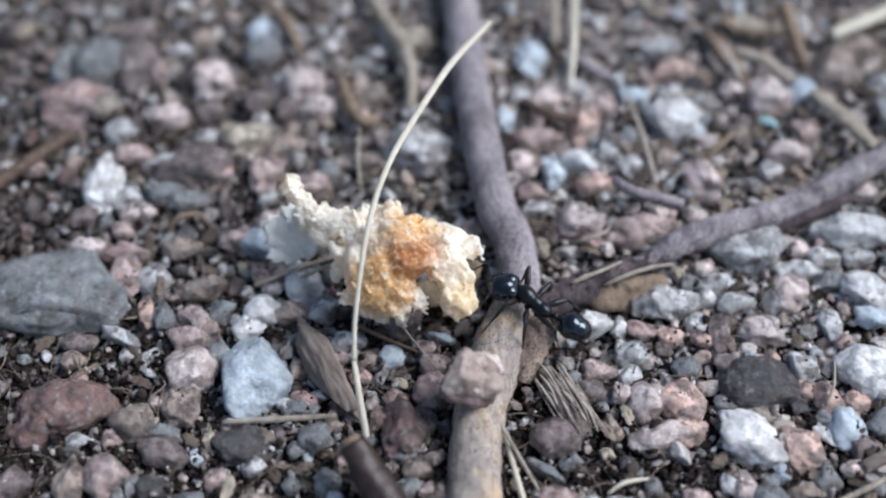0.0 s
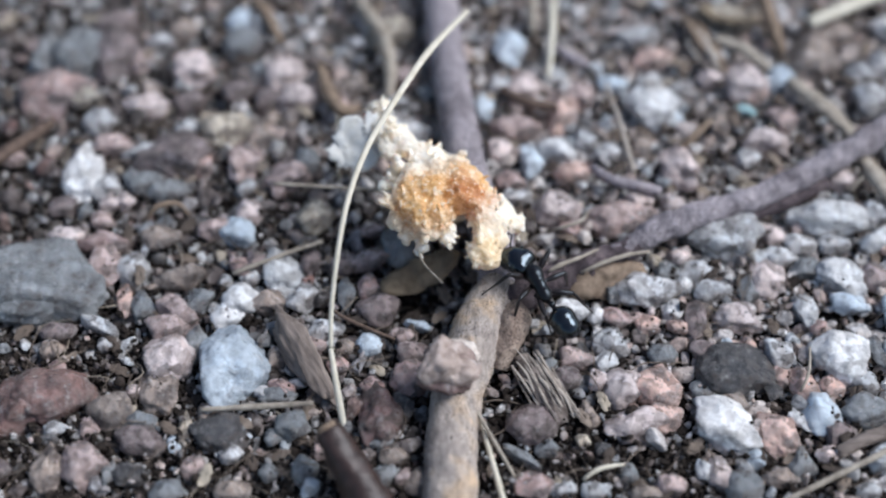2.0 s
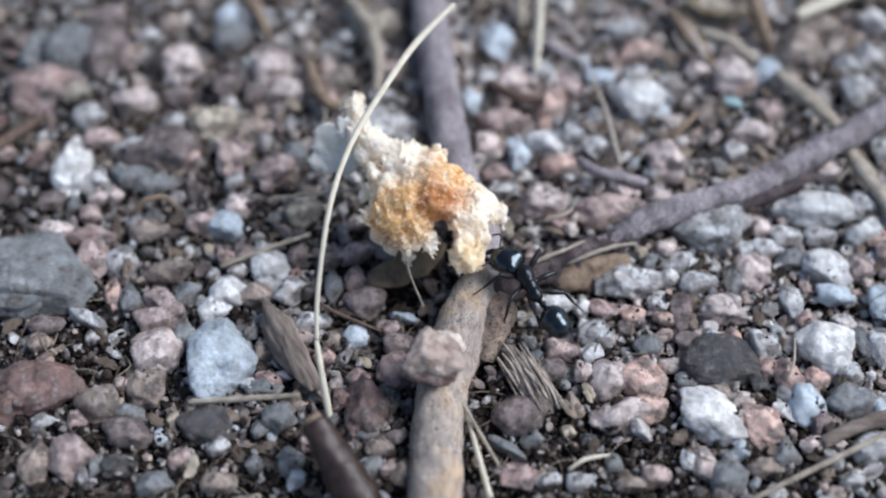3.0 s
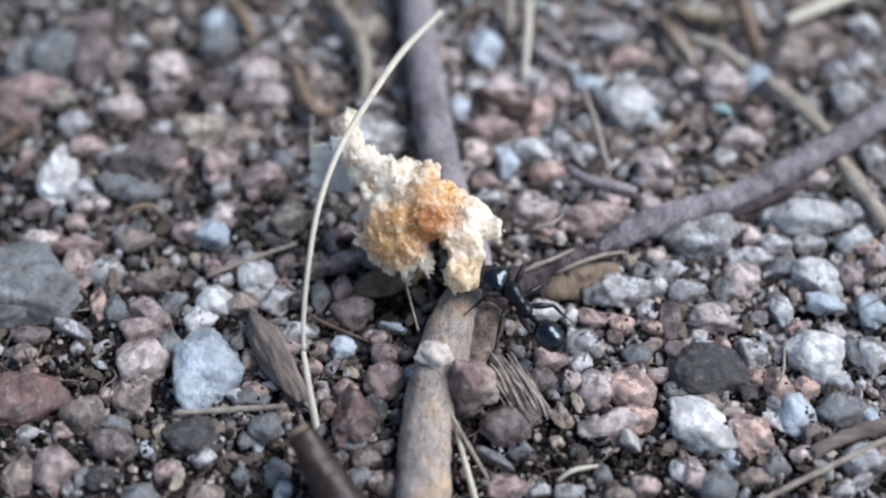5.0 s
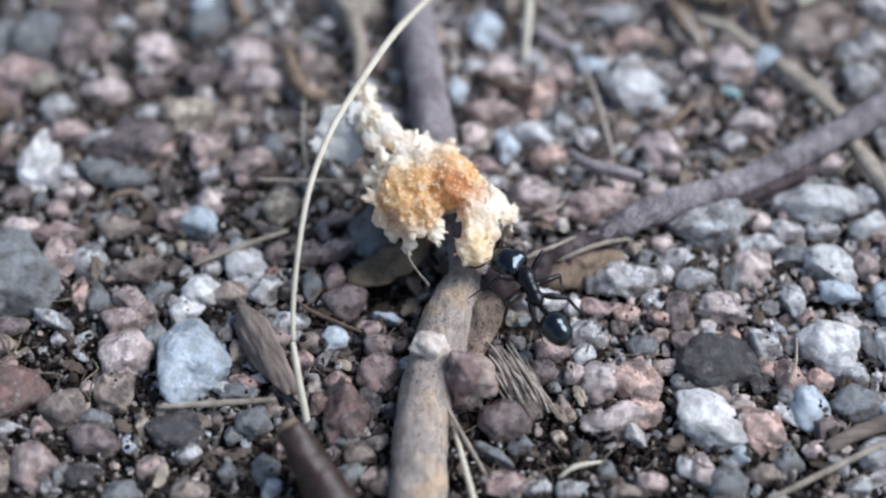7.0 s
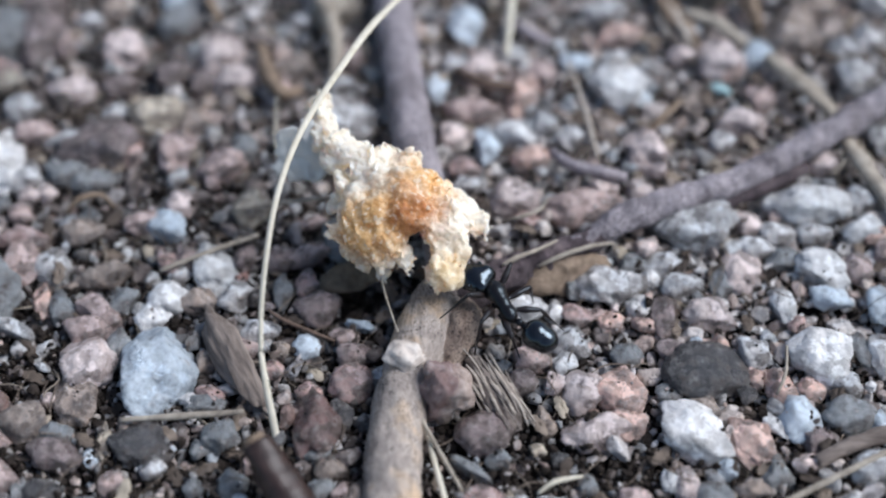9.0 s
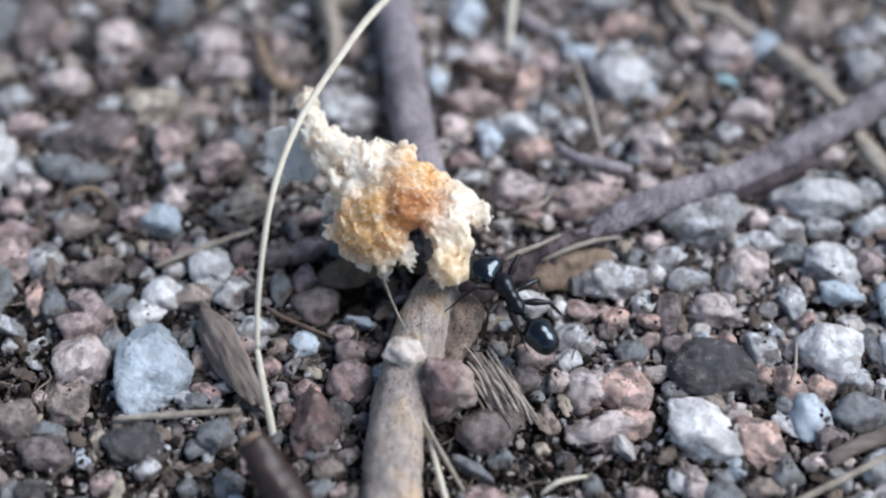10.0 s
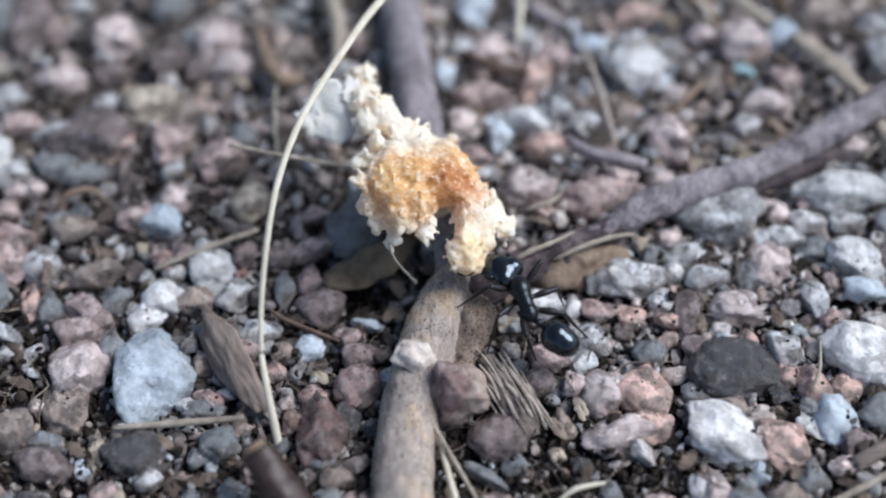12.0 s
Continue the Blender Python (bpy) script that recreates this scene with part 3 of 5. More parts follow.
    rm.mode, rm.voxel_size, rm.use_smooth_shade = "VOXEL", 0.08 * MM, True
    sm = body.modifiers.new("melt", "SMOOTH")
    sm.iterations, sm.factor = 4, 0.5
    for nm, kind, size, amount, mid in (("folds", "CLOUDS", 1.0, 0.8, 0.5), ("pores", "CLOUDS", 0.4, 0.18, 0.5), ("crumbs", "CLOUDS", 0.14, 0.08, 0.5)):
        tex = bpy.data.textures.new(nm, kind)
        tex.noise_scale = size * MM
        dm = body.modifiers.new(nm, "DISPLACE")
        dm.texture, dm.strength, dm.mid_level = tex, amount * MM, mid
    # thin torn skins along the arm and the far edges
    for nm, at, along, across, long, short, seed in (
            ("pale_flake", (-9.96, 8.32, 0.40), (-0.70, 0.42, 0.58), (-0.66, -0.04, -0.75), 2.0, 1.35, 3),
            ("torn_skin", (-10.39, 8.11, -0.62), (-0.95, 0.31, 0.02), (-0.66, -0.04, -0.75), 1.3, 0.8, 5),
            ("torn_skin", (-9.24, 8.56, 1.80), (-0.70, 0.42, 0.58), (-0.67, -0.49, -0.45), 1.2, 0.7, 8)):
        u = Vector(along).normalized()
        n = u.cross(Vector(across)).normalized()
        m = Matrix((u, n.cross(u), n)).transposed().to_4x4()
        fl = plate(lambda a: oval(a, long, short) + 0.1 * math.sin(5 * a + seed) + 0.12 * math.sin(9 * a) + 0.1 * math.sin(13 * a + seed), 0.14, 0.06, seed, 7)
        bmesh.ops.transform(fl, matrix=Matrix.Translation(at) @ m, verts=fl.verts)
        part(nm, fl, FLAKE, root, "thin whitish translucent bread membrane")
    part("stuck_fibre", tube([(-13.9, 7.8, -4.4), (-11, 7.6, -3.2), (-7.6, 7.0, -1.6), (-5.6, 5.0, -0.4)], [0.12, 0.14, 0.14, 0.1], 8), DRY, root, "thin tan fibre stuck to the crumb")
    part("hanging_fibre", tube([(-4.9, 2.5, -1.6), (-4.2, 0.0, -2.3), (-3.4, -3.8, -1.6)], [0.08, 0.08, 0.06], 6), DRY, root, "hair-thin hanging fibre")
    return root


bread = build_bread()

# ---- ant ----
LEGS = {}
FEMUR, TIBIA = 1.75, 2.75


def fused(ob, size):
    """Melts overlapping lumps into one smooth skin."""
    rm = ob.modifiers.new("fuse", "REMESH")
    rm.mode, rm.voxel_size, rm.use_smooth_shade = "VOXEL", size * MM, True
    sm = ob.modifiers.new("smooth", "SMOOTH")
    sm.iterations, sm.factor = 8, 0.6
    return ob


def build_ant():
    ant = tagged(empty("ant", 6, -7, 4.4), "glossy black ant gripping the bread crumb in its jaws", "ant")
    bm = bmesh.new()
    lump(bm, 0.62, 0, 0.14, 0.78, 0.62, 0.6)
    lump(bm, -0.15, 0, 0.06, 0.6, 0.48, 0.5)
    lump(bm, -0.8, 0, -0.02, 0.7, 0.5, 0.5)
    lump(bm, 1.35, 0, 0.02, 0.32, 0.28, 0.28)
    fused(part("mesosoma", bm, ANT_DULL, ant, "satin black midbody"), 0.08)
    bm = bmesh.new()
    lump(bm, 0.95, 0, 0, 1.12, 0.9, 0.8)
    for s in (1, -1):
        lump(bm, 0.5, 0.42 * s, 0, 0.7, 0.6, 0.68)
        lump(bm, 1.35, 0.38 * s, -0.04, 0.6, 0.5, 0.56)
    head = part("head", bm, ANT_SHINY, ant, "large glossy black squarish head")
    fused(head, 0.08)
    head.matrix_basis = pose(1.35 * MM, 0, 0.1 * MM, 0, 10, 36)
    for s in (1, -1):
        part("mandible", tube([(1.65, 0.34 * s, -0.12), (2.05, 0.42 * s, -0.18), (2.35, 0.22 * s, -0.22), (2.5, 0.02 * s, -0.24)], [0.22, 0.22, 0.17, 0.06], 10, 0.12), ANT_DULL, head)
        part("antenna", tube([(1.55, 0.36 * s, 0.25), (1.75, 0.85 * s, 0.55), (1.9, 1.3 * s, 0.6), (2.4, 1.45 * s, 0.2), (3.0, 1.3 * s, -0.25)], [0.055, 0.05, 0.06, 0.065, 0.05], 6, 0.2), ANT_LEG, head)
        part("eye", lump(bmesh.new(), 0.98, 0.84 * s, 0.34, 0.15, 0.11, 0.17, 2), ANT_SHINY, head)
    bm = tube([(0.12, 0, 0), (-0.2, 0, 0.02), (-0.42, 0, 0.2), (-0.62, 0, 0.06), (-0.82, 0, 0.14), (-1.05, 0, 0)], [0.16, 0.13, 0.26, 0.15, 0.26, 0.18], 12, 0.1)
    waist = part("petiole", bm, ANT_DULL, ant, "narrow knobbed waist")
    waist.location = (-1.3 * MM, 0, -0.1 * MM)
    bm = bmesh.new()
    lump(bm, -1.6, 0, -0.05, 0.9, 0.92, 0.88)
    lump(bm, -2.05, 0, -0.1, 0.98, 0.84, 0.8)
    gaster = part("gaster", bm, ANT_SHINY, waist, "glossy black rounded abdomen")
    fused(gaster, 0.08)
    for name, x, s in (("front", 0.8, 1), ("mid", 0.1, 1), ("hind", -0.6, 1), ("front", 0.8, -1), ("mid", 0.1, -1), ("hind", -0.6, -1)):
        leg = part("leg", tube([(0, 0, 0), (0.3, 0, 0.02), (0.9, 0, 0), (FEMUR, 0, 0)], [0.24, 0.14, 0.23, 0.13], 8, 0.15), ANT_LEG, ant)
        shin = part("shin", tube([(0, 0, 0), (0.5, 0, 0), (1.2, 0, 0.02), (1.6, 0, 0), (TIBIA, 0, -0.05)], [0.1, 0.125, 0.1, 0.06, 0.04], 7, 0.15), ANT_LEG, leg)
        LEGS[name, s] = (leg, shin, Vector((x, 0.36 * s, -0.3)))
    return ant, waist


ant, waist = build_ant()


# ---- the loose clod that rolls off the twig ----
def clod_material():
    """Glossy maroon grit, one broken face pale and dusty."""
    mat, nt, bsdf = shader("clod", 0.2, 0.8)
    dark = ramp(nt, noise_node(nt, 0.8, 6, 0.7).outputs[0], [(0.32, (0.13, 0.075, 0.068)), (0.5, (0.26, 0.17, 0.155)), (0.68, (0.4, 0.31, 0.3))])
    pale = ramp(nt, noise_node(nt, 1.2, 6, 0.7).outputs[0], [(0.3, (0.3, 0.22, 0.185)), (0.55, (0.55, 0.43, 0.37)), (0.72, (0.72, 0.6, 0.54))])
    co = nt.nodes.new("ShaderNodeTexCoord")
    sep = nt.nodes.new("ShaderNodeSeparateXYZ")
    nt.links.new(co.outputs["Object"], sep.inputs[0])
    edge = nt.nodes.new("ShaderNodeMath")
    edge.operation = "MULTIPLY_ADD"
    nt.links.new(noise_node(nt, 0.7, 5, 0.7).outputs[0], edge.inputs[0])
    edge.inputs[1].default_value = 2.2 * MM
    nt.links.new(sep.outputs[2], edge.inputs[2])
    face = nt.nodes.new("ShaderNodeMapRange")
    nt.links.new(edge.outputs[0], face.inputs[0])
    face.inputs[1].default_value, face.inputs[2].default_value = 1.3 * MM, 1.8 * MM
    grained(nt, bsdf, mix(nt, face.outputs[0], dark.outputs[0], pale.outputs[0]), (0.05, 0.03, 0.028), 0.3)
    return mat


def build_clod():
    ob = part("loose_clod", stone(5, random.Random(77), 9, (2.05, 1.95, 1.7), 0.2, 70.0), clod_material())
    return tagged(ob, "purplish brown gritty clod with one pale face beside the twig", "pebble")


clod = build_clod()

# ---- single pebbles ----
COUNT = [0]
HEROES = []
TOPS = []


def pebble(x, y, ax, ay, az, rz, kind):
    COUNT[0] += 1
    rnd = random.Random(COUNT[0] * 13 + 5)
    bm = stone(5 if max(ax, ay) > 1.4 else 4, rnd, rnd.randint(6, 10), (ax * 1.16, ay * 1.16, az * 1.4), 0.12, 80.0)
    ob = part("pebble", bm, STONE_MATS[kind])
    z = max(0.05, SOIL_Z + 0.75 * az)
    ob.matrix_basis = pose(x * MM, y * MM, z * MM, rnd.uniform(-9, 9), rnd.uniform(-9, 9), rz)
    tagged(ob, STONES[kind][0] + " bedded in gritty soil", "pebble", "gravel pebbles")
    HEROES.append((x, y, 0.4 * (ax + ay)))
    TOPS.append((x, y, ax, ay, z, az * 1.3, rz))
    return ob


pebble(-24.53, -13.39, 2.61, 1.81, 1.08, 25, "red")
pebble(-26.34, -3.62, 4.27, 2.80, 1.40, 0, "slate")
pebble(-26.45, -18.46, 1.04, 1.16, 0.81, 0, "mauve")
pebble(-25.18, -5.03, 3.50, 1.89, 1.54, 0, "slate")
pebble(-21.36, -2.45, 1.12, 1.56, 0.70, 0, "rose")
pebble(-19.46, -2.70, 0.93, 1.09, 0.58, 0, "granite")
pebble(-16.01, -3.44, 1.52, 0.84, 0.68, 12, "tan")
pebble(-17.79, -4.21, 0.74, 0.28, 0.28, 10, "tan")
pebble(-19.67, -5.43, 0.51, 1.13, 0.32, 10, "peach")
pebble(-18.50, -5.91, 0.84, 0.98, 0.52, 0, "slate")
pebble(-16.26, -6.18, 1.43, 0.83, 0.65, -40, "rose")
pebble(-14.77, -5.37, 1.10, 0.94, 0.59, 0, "slate")
pebble(-11.99, -5.54, 1.06, 1.10, 0.62, 0, "white")
pebble(-12.73, -6.74, 0.91, 0.88, 0.52, 0, "white")
pebble(-12.18, -2.51, 0.56, 1.15, 0.35, 30, "pink")
pebble(-11.42, -3.55, 0.65, 0.64, 0.37, 0, "granite")
pebble(-13.18, -3.89, 0.41, 0.55, 0.25, 0, "granite")
pebble(-21.22, -7.45, 1.27, 0.51, 0.50, -30, "granite")
pebble(-23.86, -7.95, 1.08, 0.62, 0.49, 0, "mauve")
pebble(-24.00, -9.37, 0.72, 0.61, 0.38, 0, "tan")
pebble(-20.65, -8.96, 0.45, 0.52, 0.28, 0, "granite")
pebble(-16.35, -10.14, 1.43, 1.58, 0.86, 0, "blush")
pebble(-16.75, -7.64, 1.27, 0.84, 0.61, 0, "rose")
pebble(-14.60, -8.82, 0.65, 1.33, 0.40, 0, "slate")
pebble(-12.10, -10.86, 1.99, 2.71, 1.23, 0, "blue")
pebble(-16.79, -12.52, 1.14, 1.57, 0.71, 20, "tan")
pebble(-19.60, -13.86, 1.39, 1.19, 0.75, -25, "tan")
pebble(-23.56, -13.03, 2.28, 1.68, 1.15, 10, "red")
pebble(-18.21, -12.51, 0.49, 0.40, 0.26, 0, "blush")
pebble(-23.43, -10.74, 0.50, 0.45, 0.27, 0, "pink")
pebble(-22.85, -15.40, 0.62, 0.55, 0.34, 0, "granite")
pebble(-20.61, -15.35, 0.60, 0.73, 0.37, 0, "rose")
pebble(-17.55, -14.87, 0.87, 0.79, 0.48, 0, "slate")
pebble(-17.20, -16.28, 1.41, 0.82, 0.64, -5, "mauve")
pebble(-15.30, -16.47, 0.43, 0.57, 0.27, 0, "blue")
pebble(-20.55, -18.02, 1.27, 1.42, 0.77, 15, "rose")
pebble(-22.78, -18.36, 0.88, 1.66, 0.55, 0, "tan")
pebble(-14.74, -15.27, 0.35, 1.19, 0.21, 0, "cream")
pebble(-12.38, -15.61, 1.58, 1.15, 0.54, -5, "charcoal")
pebble(-11.78, -17.30, 0.72, 0.75, 0.42, 0, "granite")
pebble(-13.92, -18.06, 0.68, 0.79, 0.42, 0, "rose")
pebble(-19.13, -18.57, 0.47, 0.82, 0.29, 0, "slate")
pebble(-15.41, -19.84, 1.01, 0.75, 0.51, 0, "slate")
pebble(-11.39, -19.81, 1.01, 0.62, 0.47, 0, "tan")
pebble(-17.77, -18.59, 0.93, 0.73, 0.33, 0, "charcoal")
pebble(-9.44, -3.05, 1.15, 1.60, 0.72, 10, "white")
pebble(-7.95, -5.35, 1.10, 0.92, 0.59, 30, "granite")
pebble(-10.08, -5.55, 0.92, 0.89, 0.52, 0, "tan")
pebble(-11.26, -2.29, 0.56, 1.29, 0.35, 0, "mauve")
pebble(-7.51, -2.09, 0.56, 1.00, 0.35, 0, "mauve")
pebble(-7.61, -3.81, 0.37, 0.53, 0.23, 0, "red")
pebble(-3.56, -2.16, 1.31, 0.72, 0.58, 20, "rose")
pebble(-5.25, -2.37, 0.84, 0.86, 0.49, 0, "mauve")
pebble(-3.49, -4.33, 0.67, 0.93, 0.41, 0, "pink")
pebble(-4.95, -4.90, 0.55, 1.04, 0.34, 0, "slate")
pebble(-2.69, -6.23, 1.28, 1.12, 0.70, 0, "mauve")
pebble(-6.20, -7.91, 0.98, 0.77, 0.51, 0, "granite")
pebble(-3.34, -9.03, 0.72, 0.75, 0.42, 0, "blue")
pebble(-0.19, -7.51, 0.76, 0.34, 0.31, -15, "blue")
pebble(-1.19, -8.44, 0.81, 0.56, 0.40, 0, "rose")
pebble(-0.55, -9.71, 1.04, 0.80, 0.53, 0, "mauve")
pebble(-0.59, -11.64, 1.10, 1.15, 0.65, 10, "pink")
pebble(-2.74, -14.24, 1.36, 2.10, 0.84, 10, "maroon")
pebble(-3.05, -12.34, 0.77, 0.59, 0.40, -30, "pink")
pebble(-5.25, -10.63, 0.64, 0.52, 0.34, 0, "pink")
pebble(-4.94, -9.35, 0.63, 0.62, 0.36, 0, "tan")
pebble(-6.94, -9.12, 0.72, 0.70, 0.41, 0, "rose")
pebble(-8.88, -12.28, 0.81, 0.54, 0.39, -30, "pink")
pebble(-9.18, -13.03, 1.05, 0.56, 0.46, 0, "slate")
pebble(-7.98, -15.18, 1.04, 1.12, 0.62, 0, "slate")
pebble(-9.14, -16.02, 0.52, 0.56, 0.31, 0, "slate")
pebble(-1.08, -14.00, 0.70, 1.21, 0.30, 0, "charcoal")
pebble(-2.41, -16.33, 0.69, 0.58, 0.37, 0, "slate")
pebble(-1.62, -17.40, 0.78, 0.79, 0.45, 0, "tan")
pebble(-2.07, -18.67, 0.68, 0.70, 0.40, 0, "slate")
pebble(0.04, -19.24, 0.77, 0.86, 0.47, 0, "tan")
pebble(-7.11, -18.24, 0.75, 0.83, 0.45, 0, "slate")
pebble(-9.30, -18.48, 0.51, 0.59, 0.31, 0, "slate")
pebble(-6.17, -16.76, 0.51, 0.74, 0.32, 0, "rose")
pebble(7.10, -15.14, 1.38, 1.22, 0.75, 0, "mauve")
pebble(12.46, -8.91, 1.37, 1.05, 0.70, -15, "granite")
pebble(9.58, -6.44, 1.28, 0.84, 0.61, 0, "white")
pebble(11.58, -6.75, 0.51, 0.65, 0.32, 0, "white")
pebble(12.88, -7.00, 0.91, 0.69, 0.47, -20, "pink")
pebble(15.00, -7.37, 0.73, 0.71, 0.42, 0, "peach")
pebble(16.66, -6.41, 0.66, 0.77, 0.41, 0, "white")
pebble(16.98, -7.69, 0.72, 0.39, 0.32, -20, "peach")
pebble(14.24, -6.90, 0.55, 0.41, 0.28, 0, "rose")
pebble(15.20, -4.81, 1.77, 1.13, 0.84, 0, "granite")
pebble(12.98, -4.88, 0.74, 0.86, 0.46, 0, "slate")
pebble(16.65, -3.07, 0.84, 1.16, 0.52, 0, "slate")
pebble(17.60, -4.22, 0.56, 0.90, 0.34, 0, "white")
pebble(15.69, -10.01, 0.82, 0.82, 0.47, 0, "slate")
pebble(9.95, -10.17, 1.07, 0.80, 0.54, 0, "rose")
pebble(11.90, -10.48, 0.75, 0.74, 0.43, 0, "white")
pebble(8.14, -10.64, 0.64, 0.61, 0.36, 0, "slate")
pebble(9.34, -11.72, 0.88, 0.72, 0.46, 0, "mauve")
pebble(15.19, -12.48, 1.34, 1.34, 0.77, -10, "peach")
pebble(13.07, -12.54, 1.16, 1.27, 0.70, 0, "blush")
pebble(13.68, -15.21, 1.73, 0.92, 0.76, 5, "blush")
pebble(15.37, -14.60, 1.04, 0.86, 0.55, 20, "peach")
pebble(11.47, -11.74, 0.71, 0.74, 0.42, 0, "blush")
pebble(10.16, -16.32, 0.45, 0.39, 0.24, 0, "cream")
pebble(7.90, -16.79, 0.68, 0.63, 0.38, 0, "slate")
pebble(6.85, -19.54, 1.21, 0.86, 0.60, 0, "pink")
pebble(8.80, -19.69, 0.67, 0.53, 0.35, 0, "granite")
pebble(12.93, -18.58, 0.51, 0.55, 0.30, 0, "slate")
pebble(15.39, -19.50, 0.77, 0.65, 0.41, 0, "rose")
pebble(6.34, -17.48, 1.19, 0.35, 0.41, -35, "slate")
pebble(11.33, -16.93, 0.51, 0.58, 0.21, 0, "charcoal")
pebble(10.82, -19.83, 0.84, 0.64, 0.43, 0, "granite")
pebble(13.83, -20.05, 0.84, 0.51, 0.39, 0, "tan")
pebble(20.39, -11.15, 2.23, 1.78, 0.79, -5, "charcoal")
pebble(19.30, -15.17, 2.11, 1.46, 1.03, -30, "white")
pebble(21.13, -7.02, 1.46, 0.92, 0.68, -10, "blush")
pebble(23.26, -9.66, 0.82, 1.15, 0.51, 0, "granite")
pebble(23.36, -3.86, 1.11, 1.40, 0.69, 0, "blush")
pebble(22.00, -4.65, 0.66, 1.02, 0.41, 0, "slate")
pebble(19.53, -4.82, 1.11, 0.82, 0.56, 0, "granite")
pebble(18.13, -7.05, 0.65, 1.25, 0.41, 0, "mauve")
pebble(25.54, -6.36, 0.62, 1.21, 0.39, 10, "white")
pebble(26.24, -7.79, 0.54, 0.50, 0.30, 0, "pink")
pebble(28.31, -3.83, 1.45, 1.17, 0.76, -35, "white")
pebble(28.35, -5.96, 1.14, 0.68, 0.52, -15, "blue")
pebble(30.58, -3.68, 0.74, 0.92, 0.46, 0, "rose")
pebble(31.61, -6.45, 0.91, 1.26, 0.57, 0, "blue")
pebble(27.41, -10.18, 1.78, 1.77, 1.03, 0, "white")
pebble(28.08, -12.05, 1.13, 0.87, 0.58, -20, "granite")
pebble(29.80, -9.71, 0.64, 0.99, 0.40, 0, "slate")
pebble(31.08, -10.17, 0.89, 1.38, 0.55, 0, "granite")
pebble(24.56, -12.42, 0.70, 1.24, 0.44, 20, "peach")
pebble(26.33, -12.44, 0.70, 0.78, 0.43, 0, "peach")
pebble(25.25, -14.39, 1.15, 1.25, 0.69, 10, "blue")
pebble(22.44, -15.88, 1.00, 1.81, 0.62, 10, "peach")
pebble(23.90, -14.86, 0.45, 1.07, 0.28, 30, "white")
pebble(28.24, -14.26, 1.32, 1.10, 0.70, 0, "slate")
pebble(30.05, -14.94, 0.62, 0.96, 0.39, 0, "blue")
pebble(29.19, -17.73, 1.29, 0.99, 0.66, 0, "granite")
pebble(26.10, -15.72, 1.03, 0.86, 0.55, 0, "mauve")
pebble(25.34, -17.28, 0.85, 0.52, 0.40, 0, "blush")
pebble(23.54, -17.93, 0.85, 0.91, 0.50, 0, "slate")
pebble(17.53, -18.36, 0.44, 0.74, 0.27, 0, "white")
pebble(18.52, -18.65, 0.68, 0.97, 0.42, 0, "blush")
pebble(19.75, -19.67, 1.11, 1.04, 0.62, 0, "slate")
pebble(20.85, -17.62, 0.54, 0.68, 0.34, 0, "blue")
pebble(22.20, -18.99, 1.01, 0.50, 0.43, 0, "tan")
pebble(19.94, -13.62, 0.84, 0.67, 0.44, 0, "tan")
pebble(23.20, -11.56, 0.53, 0.72, 0.33, 0, "peach")
pebble(22.52, -12.67, 0.53, 0.60, 0.22, 0, "charcoal")
pebble(27.31, -19.88, 0.67, 0.53, 0.35, 0, "granite")
pebble(17.94, -12.56, 0.70, 0.55, 0.36, 0, "slate")
pebble(19.98, -9.16, 0.47, 0.41, 0.25, 0, "blue")
pebble(21.32, -9.40, 0.47, 0.74, 0.29, 0, "peach")
pebble(18.61, -9.52, 1.00, 0.67, 0.48, 0, "mauve")
pebble(-26.06, 17.80, 1.76, 3.00, 1.09, 0, "slate")
pebble(-23.07, 17.37, 1.55, 2.42, 0.96, 0, "mauve")
pebble(-27.44, 13.37, 2.54, 1.67, 1.21, 0, "pink")
pebble(-24.72, 12.86, 1.18, 0.92, 0.61, 0, "cream")
pebble(-23.39, 10.63, 1.05, 1.28, 0.65, 0, "granite")
pebble(-20.16, 12.35, 1.46, 1.04, 0.73, 0, "blush")
pebble(-19.88, 18.71, 0.88, 0.87, 0.51, 0, "granite")
pebble(-17.06, 15.99, 1.49, 1.32, 0.82, 0, "blush")
pebble(-21.13, 16.83, 0.83, 1.20, 0.52, 0, "rose")
pebble(-16.94, 12.77, 1.14, 0.92, 0.60, 0, "mauve")
pebble(-13.75, 13.69, 1.23, 1.02, 0.65, 0, "mauve")
pebble(-14.23, 9.95, 1.69, 1.51, 0.93, 0, "cream")
pebble(-17.06, 10.04, 0.84, 0.78, 0.47, 0, "granite")
pebble(-22.26, 8.31, 1.19, 0.94, 0.62, 0, "rose")
pebble(-20.20, 7.77, 1.11, 0.59, 0.49, 10, "granite")
pebble(-24.10, 5.96, 1.14, 2.57, 0.71, 5, "white")
pebble(-22.12, 4.41, 0.97, 1.24, 0.60, 0, "granite")
pebble(-17.51, 6.96, 2.37, 1.87, 1.23, 0, "mauve")
pebble(-15.64, 6.68, 0.67, 1.15, 0.42, 0, "pink")
pebble(-19.83, 4.78, 1.36, 1.00, 0.69, 0, "slate")
pebble(-17.80, 4.11, 1.36, 0.75, 0.60, 0, "slate")
pebble(-21.75, 3.06, 0.77, 0.71, 0.43, 0, "blush")
pebble(-20.60, 3.16, 0.58, 0.73, 0.36, 0, "blush")
pebble(-22.10, 1.43, 0.80, 0.74, 0.45, 0, "rose")
pebble(-23.39, 2.35, 0.46, 0.85, 0.29, 0, "slate")
pebble(-24.98, 2.69, 0.96, 0.83, 0.52, 0, "mauve")
pebble(-24.36, -0.02, 1.06, 0.81, 0.54, 0, "blush")
